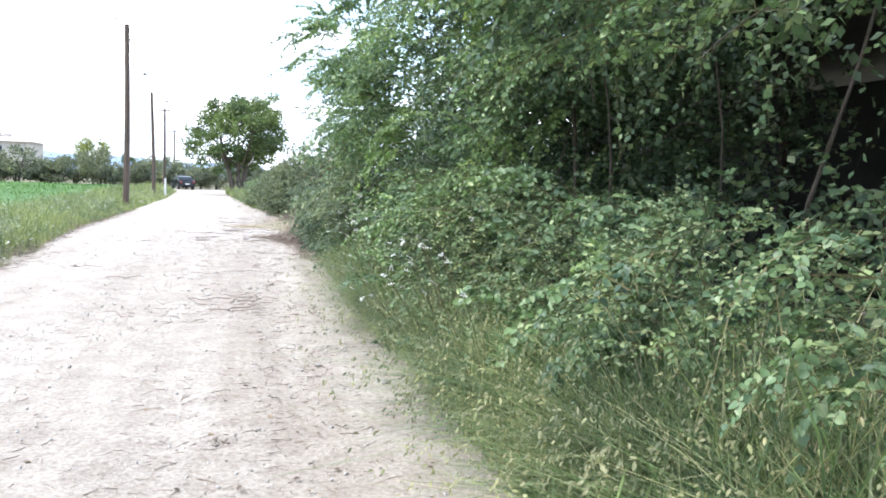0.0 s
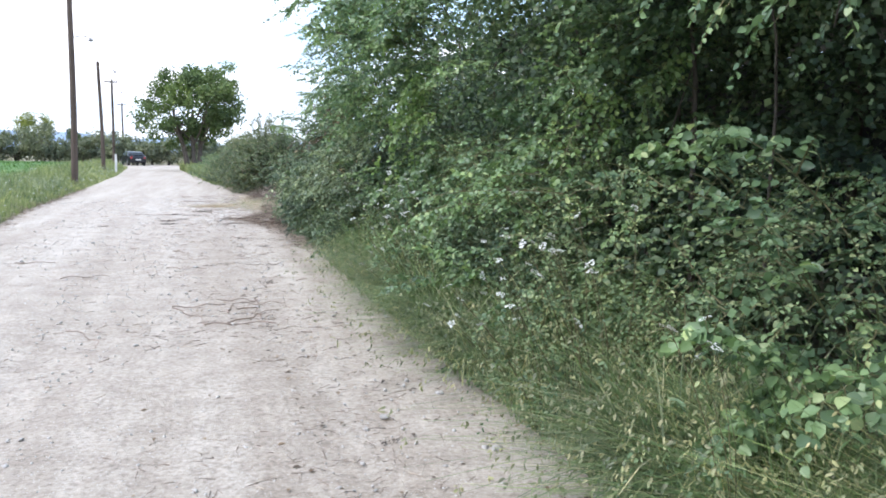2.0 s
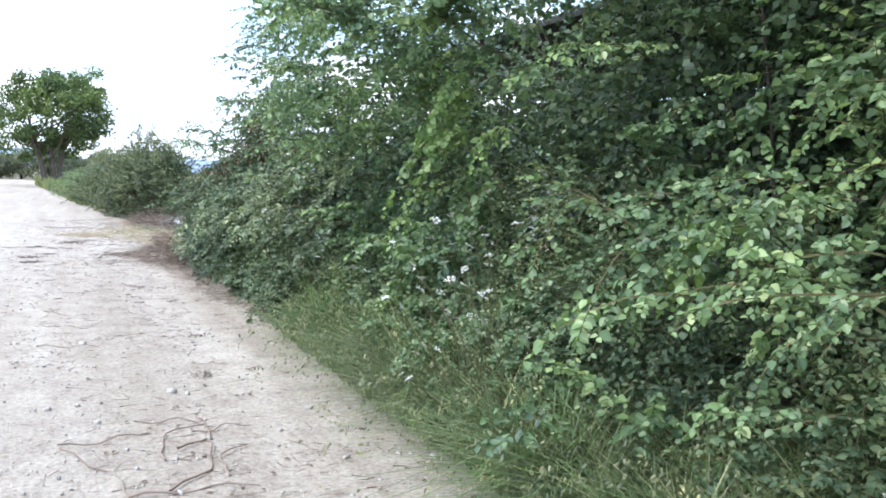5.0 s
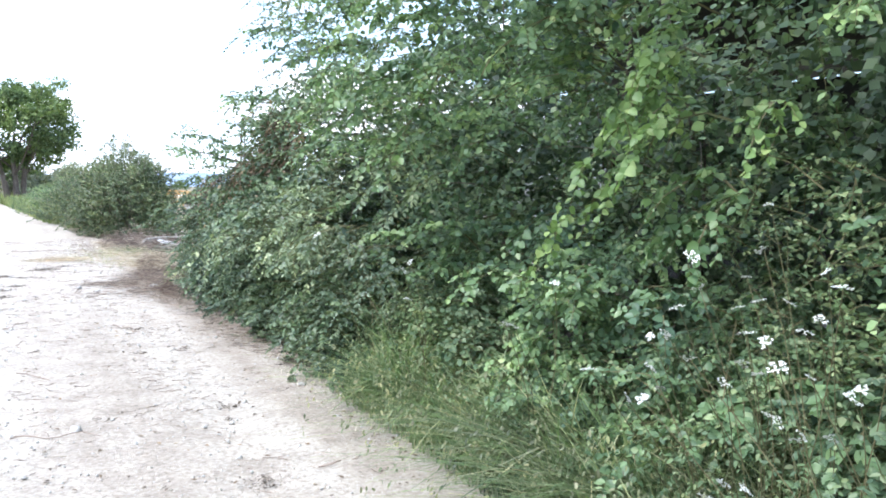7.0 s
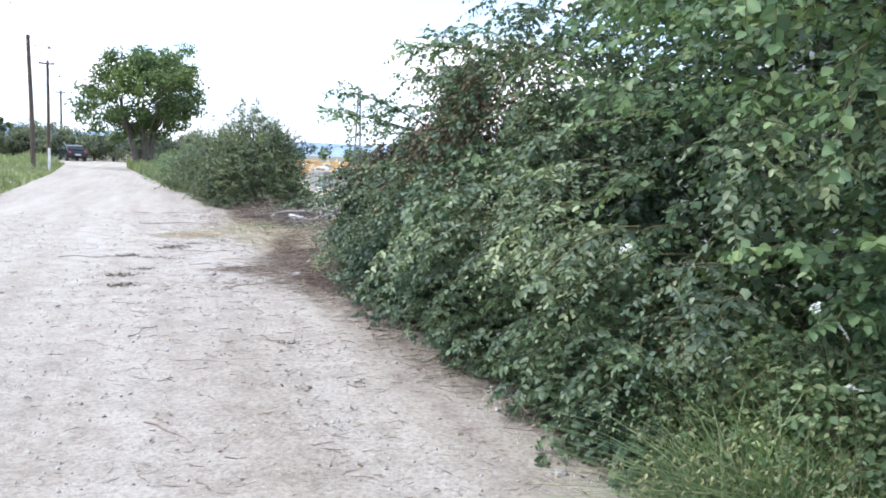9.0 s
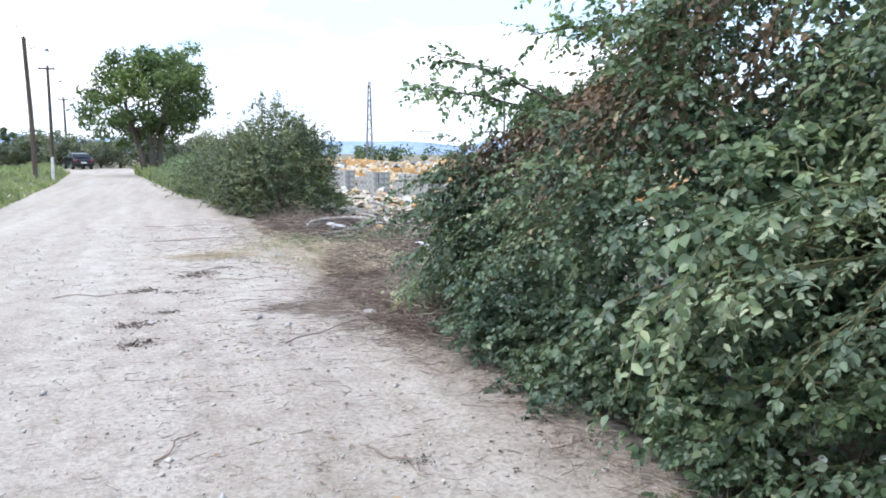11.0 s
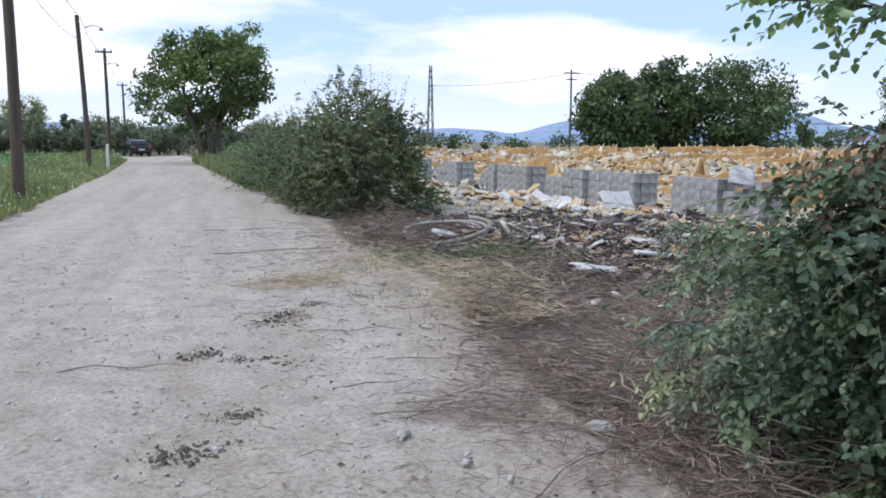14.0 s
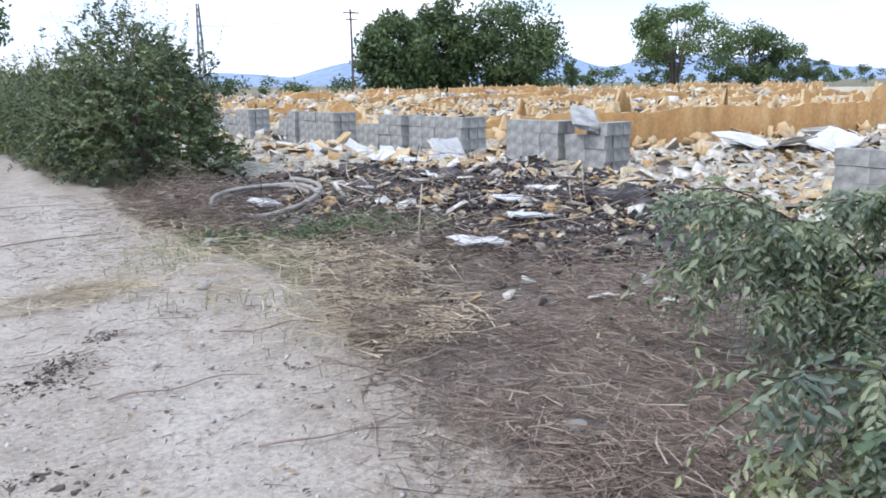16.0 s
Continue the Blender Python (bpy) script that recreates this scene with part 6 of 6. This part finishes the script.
def brush_fan(x, y, n, rx, ry, seed):
    """Dead brush dragged thinly over the road."""
    g = np.random.default_rng(seed)
    q = g.normal(0, 1, (n, 2)) * np.array([rx, ry])
    V, F = strands(n, q[:, 0], q[:, 1], 0.006 + g.exponential(0.022, n), g.uniform(0.05, 0.34, n), g.uniform(0.001, 0.003, n), 0.08, seed + 1)
    ob = new("brush_heap", raw("brush_heap", V, F, TWIG))
    ob.location = (x, y, 0.0)
    tagged(ob, "thin heap of reddish brown dead twigs on the dirt", "brushwood", "", "stuff")


for k, row in enumerate(((1.1, 21.0, 150, 0.17, 0.13), (1.45, 20.85, 260, 0.2, 0.25), (1.65, 21.5, 260, 0.16, 0.35), (1.6, 20.1, 200, 0.14, 0.35), (1.85, 22.2, 160, 0.14, 0.4), (1.75, 19.2, 190, 0.13, 0.5), (0.35, 23.5, 40, 0.2, 0.13), (1.35, 27.2, 120, 0.25, 0.5), (1.4, 29.0, 130, 0.22, 0.6), (1.1, 30.6, 90, 0.4, 0.25), (1.95, 18.0, 170, 0.12, 0.5), (2.05, 16.9, 170, 0.12, 0.5), (2.1, 15.8, 150, 0.12, 0.5), (1.3, 23.9, 40, 0.3, 0.3), (0.9, 19.9, 30, 0.25, 0.3))):
    brush_fan(*row, 720 + 2 * k)


def straw_tuft(x, y, n, r, seed, tall=0.1):
    g = np.random.default_rng(seed)
    xx, yy = g.normal(0, r, n), g.normal(0, r * 0.9, n)
    on_road = x < edge_right(np.array([y]))[0]
    V, F = strands(n, xx, yy, (0.022 if on_road else 0.07) + g.exponential((0.12 if on_road else 0.35) * tall, n), g.uniform(0.1, 0.4, n), g.uniform(0.002, 0.0045, n), 0.2, seed)
    ob = new("straw_tuft", raw("straw_tuft", V, F, STRAW))
    ob.location = (x, y, max(at_z(x, y), -0.0) if x > edge_right(np.array([y]))[0] else 0.0)
    tagged(ob, "flattened tuft of dry yellow straw", "straw", "", "stuff")


for k, (x, y, n, r) in enumerate(((0.4, 25.0, 110, 0.2), (0.75, 25.1, 150, 0.16), (1.1, 25.3, 60, 0.25), (2.35, 23.1, 260, 0.22), (2.15, 25.4, 190, 0.36), (2.6, 25.0, 210, 0.36), (2.1, 23.5, 260, 0.26), (2.05, 22.9, 220, 0.22), (2.4, 24.2, 240, 0.32), (2.0, 26.6, 130, 0.36), (1.7, 24.7, 110, 0.3), (1.5, 26.0, 120, 0.4), (2.9, 24.4, 170, 0.3), (1.9, 27.4, 120, 0.4))):
    straw_tuft(x, y, n, r, 600 + k)
# thin low grass in the pale strip before the litter
P = np.stack([g.normal(2.1, 0.55, 1500), g.normal(25.3, 1.2, 1500), np.zeros(1500)], -1)
P = P[vn(P[:, 0] * 2.2, P[:, 1] * 2.2, 98) > -0.1]
A, tips, gd = grass(P, g.uniform(0.06, 0.24, len(P)), np.full(len(P), 0.0028), 1.1, 99, 3)
tagged(new("thin_grass", raw("thin_grass", A[0], A[1], GRASS_LEFT)), "thin low yellowing grass beside the road", "grass", "", "stuff")
# dry litter along the field side of the road
n = 3600
y = g.uniform(5, 34, n)
x = edge_left(y) - 0.1 + g.normal(0, 0.22, n)
tagged(new("edge_litter", raw("edge_litter", *strands(n, x, y, 0.012 + g.exponential(0.012, n), g.uniform(0.05, 0.3, n), g.uniform(0.0015, 0.004, n), 0.08, 19), TWIG)), "brown dry stalks along the field edge of the road", "litter", "", "stuff")
# green weeds on the litter
for k, (x, y, n) in enumerate(((3.0, 25.9, 150), (3.4, 26.1, 130), (2.3, 26.3, 70), (3.7, 25.6, 90))):
    w = thing("weed_patch", (x, y, at_z(x, y)), "low green weeds growing through the litter", "weeds", "weed patches")
    B = np.stack([g.normal(0, 0.25, n), g.normal(0, 0.2, n), g.uniform(0, 0.12, n)], -1)
    D = unit(np.stack([g.normal(0, 0.7, n), g.normal(0, 0.7, n), g.uniform(0.4, 1, n)], -1))
    lv, sv = shoots(B, D, g.uniform(0.1, 0.28, n), 10, 0.045, 0.24, g.uniform(0, 0.5, n), seed=650 + k)
    part("foliage", raw("foliage", *lv, LEAF_SMALL), w)
    part("twiggery", raw("twiggery", *sv, STEM), w, kind="stuff")

# ---- litter on the road ----
g = np.random.default_rng(20)


def stick(x0, y0, x1, y1, r, label, bend=0.1, name="fallen_stick"):
    ln = math.hypot(x1 - x0, y1 - y0)
    t = np.linspace(0, 1, 9)
    nx, ny = -(y1 - y0) / ln, (x1 - x0) / ln
    off = bend * ln * np.sin(t * 3.14) + 0.02 * np.sin(t * 11 + x0)
    pts = np.stack([(x1 - x0) * (t - 0.5) + nx * off, (y1 - y0) * (t - 0.5) + ny * off, r * 0.5 + 0.02 * np.sin(t * 5 + y0) ** 2], -1)
    ob = new(name, raw(name, *tube(pts, 0.62 * r * (1 - 0.45 * t), 6), TWIG, True))
    ob.location = ((x0 + x1) / 2, (y0 + y1) / 2, 0)
    tagged(ob, label, "stick", "sticks on the road")


for row in ((0.3, 10.94, 0.62, 10.2, 0.008, 0.06), (0.3, 11.0, 0.78, 11.12, 0.009, -0.05), (0.6, 10.18, 1.2, 10.16, 0.011, 0.03), (0.8, 10.2, 1.05, 10.9, 0.012, -0.15), (0.82, 10.6, 1.08, 11.2, 0.010, 0.2), (0.9, 10.75, 1.05, 11.35, 0.012, -0.2), (0.7, 11.3, 1.1, 11.25, 0.008, 0.05), (1.0, 11.0, 1.35, 11.1, 0.007, 0.1), (1.1, 10.3, 1.25, 10.75, 0.009, 0.2),
            (-0.45, 10.15, -0.15, 9.55, 0.008, 0.1), (-1.75, 14.3, -1.3, 14.35, 0.010, 0.05), (-1.0, 13.0, -0.5, 13.05, 0.008, 0.05), (0.1, 13.6, 0.6, 13.5, 0.006, 0.05), (1.6, 12.45, 1.85, 12.5, 0.007, 0.0), (-0.05, 17.4, 0.15, 17.85, 0.010, 0.05), (0.95, 17.3, 1.15, 16.9, 0.008, 0.1),
            (-1.1, 22.3, -0.3, 22.2, 0.010, 0.06), (0.55, 22.9, 1.3, 22.85, 0.008, 0.05), (1.0, 22.05, 1.65, 22.0, 0.009, -0.08), (1.4, 21.7, 1.8, 22.6, 0.008, 0.05), (1.6, 22.9, 1.95, 22.2, 0.009, 0.05), (0.55, 21.5, 1.0, 21.55, 0.008, 0.05), (0.9, 19.6, 1.8, 20.3, 0.010, 0.06), (1.2, 20.9, 1.9, 20.2, 0.011, 0.08), (1.3, 23.6, 2.0, 23.5, 0.010, 0.03), (0.1, 15.4, 0.35, 15.0, 0.007, 0.02), (-0.2, 27.3, 1.4, 27.6, 0.014, 0.02), (-0.4, 30.0, 1.2, 30.1, 0.012, 0.02), (1.65, 21.2, 2.3, 20.7, 0.012, 0.1), (1.9, 21.6, 2.6, 21.0, 0.010, -0.1)):
    x0, y0, x1, y1, r, b = row
    stick(x0, y0, x1, y1, r, "thin brown fallen stick lying on the dirt road", b)


def clod(x, y, r, seed):
    """A trodden crumbly heap of small lumps."""
    g = np.random.default_rng(seed)
    n = int(120 + 1100 * r)
    q = np.stack([g.normal(0, r * 0.9, n), g.normal(0, r * 0.7, n), 0 * np.ones(n)], -1)
    V, F = scatter(q, r * 0.26 * g.lognormal(-0.9, 0.6, n), g, 0.5, CRUMBS)
    ob = new("dirt_clod", raw("dirt_clod", V, F, CLOD))
    ob.location = (x, y, 0.0)
    tagged(ob, "dark trodden clod of dung and dirt on the road", "clod", "", "stuff")


CRUMBS = [(V * np.array([1, 1, 1.1]), F) for V, F in shard_templates(6, 10)]
for k, (x, y, r) in enumerate(((0.96, 6.07, 0.085), (0.9, 5.85, 0.06), (0.85, 6.84, 0.05), (1.57, 7.25, 0.035), (0.21, 6.27, 0.04), (1.15, 6.0, 0.04), (1.4, 13.84, 0.055), (1.27, 12.38, 0.07), (1.35, 13.55, 0.03), (0.85, 14.55, 0.06), (1.0, 15.85, 0.06), (0.98, 15.5, 0.055), (1.47, 15.9, 0.04), (0.9, 15.1, 0.05), (-0.25, 20.75, 0.11), (0.3, 23.34, 0.09), (-0.25, 22.5, 0.09), (0.29, 22.18, 0.11), (0.05, 22.3, 0.06), (0.37, 23.6, 0.12), (1.15, 17.11, 0.06), (0.55, 18.4, 0.045), (-1.4, 19.6, 0.06), (0.86, 19.2, 0.035), (0.0, 21.2, 0.08), (-0.2, 20.0, 0.09), (0.7, 24.0, 0.07))):
    clod(x, y, r * (1.2 if y > 18 else 1.05), 40 + k)


STONE = plain("pale_stone", [(0.3, (0.30, 0.28, 0.26)), (0.7, (0.46, 0.44, 0.41))], 20, 0.9, 0.5)


def stone(x, y, r, seed, label="small pale stone lying on the ground"):
    g = np.random.default_rng(seed)
    bm = bmesh.new()
    bmesh.ops.create_icosphere(bm, subdivisions=2, radius=r, matrix=Matrix.Diagonal((1.3, 0.9, 0.6, 1)))
    for v in bm.verts:
        v.co *= 1 + 0.22 * noise.noise(v.co * 2.2 / r + Vector((seed, 3, 0)))
    ob = new("stone", from_bm("stone", bm, STONE))
    ob.location, ob.rotation_euler = (x, y, max(at_z(x, y) + 0.03, 0) + r * 0.3), (0, 0, g.uniform(0, 6))
    tagged(ob, label, "stone", "loose stones")


for k, (x, y, r) in enumerate(((2.2, 21.45, 0.05), (0.8, 20.7, 0.04), (1.52, 24.8, 0.06), (2.0, 26.3, 0.09), (2.4, 29.5, 0.1), (1.8, 20.5, 0.06), (1.6, 7.6, 0.025), (2.05, 7.0, 0.03), (3.1, 24.2, 0.07), (2.9, 23.9, 0.05), (2.6, 22.6, 0.04), (2.05, 14.2, 0.03))):
    stone(x, y, r, 900 + k)

# gravel, leaf scraps and chips
n = 17000
y = 2.5 + 27 * g.uniform(0, 1, n) ** 0.9
x = edge_left(y) + (edge_right(y) - edge_left(y)) * g.uniform(0, 1.03, n)
tri = []
for q in range(6):
    w = 0.5 * g.uniform(0.6, 1.2, 6)
    tri.append((np.array([[w[0], 0, 0], [0, w[1], 0], [-w[2], 0, 0], [0, -w[3], 0], [0.1 * w[4], 0.1, 0.11], [0, 0, -0.05]]), np.array([[0, 1, 4], [1, 2, 4], [2, 3, 4], [3, 0, 4], [1, 0, 5], [2, 1, 5], [3, 2, 5], [0, 3, 5]])))
size = 0.013 * g.lognormal(0, 0.55, n)
PEBBLE = plain("gravel", [(0.3, (0.34, 0.32, 0.30)), (0.7, (0.58, 0.56, 0.53))], 5, 0.9, 0.0)
tri2 = [(V * np.array([1, 1, 3.0]), F) for V, F in tri]
tagged(new("gravel", raw("gravel", *scatter(np.stack([x, y, 0 * x + 0.001], -1), size, g, 0.5, tri2), PEBBLE)), "loose pale gravel on the road", "gravel", "", "stuff")
n = 8500
y = 3 + 27 * g.uniform(0, 1, n)
x = np.where(g.uniform(0, 1, n) < 0.7, np.interp(y, [3, 12, 20, 30], [1.1, 1.05, 0.7, 0.6]) + g.normal(0, 0.55, n), g.uniform(-2.6, 2.1, n))
keep = (g.uniform(-1.0, 0.75, n) < vn(x * 1.2, y * 0.9, 97)) & (x < edge_right(y) + 0.1)
x, y = x[keep], y[keep]
tagged(new("twig_litter", raw("twig_litter", *strands(len(x), x, y, 0 * x + 0.006, g.uniform(0.02, 0.14, len(x)), g.uniform(0.001, 0.0032, len(x)), 0.03, 21), TWIG)), "scattered bits of twig and stalk on the road", "litter", "", "stuff")
n = 1500
y = 3 + 27 * g.uniform(0, 1, n)
x = np.where(g.uniform(0, 1, n) < 0.6, np.interp(y, [3, 12, 20, 30], [1.1, 1.05, 0.7, 0.6]) + g.normal(0, 0.6, n), edge_right(y) - g.exponential(0.2, n))
D = unit(np.stack([g.normal(0, 1, n), g.normal(0, 1, n), 0.15 * g.normal(0, 1, n)], -1))
L = g.uniform(0.015, 0.045, n)
tagged(new("dead_leaves", raw("dead_leaves", *blades(np.stack([x, y, 0 * x + 0.008], -1), D, np.tile([0, 0, 1.0], (n, 1)), L, L * 0.3), LEAF_DRY)), "scattered dead leaves on the road", "leaves", "", "stuff")
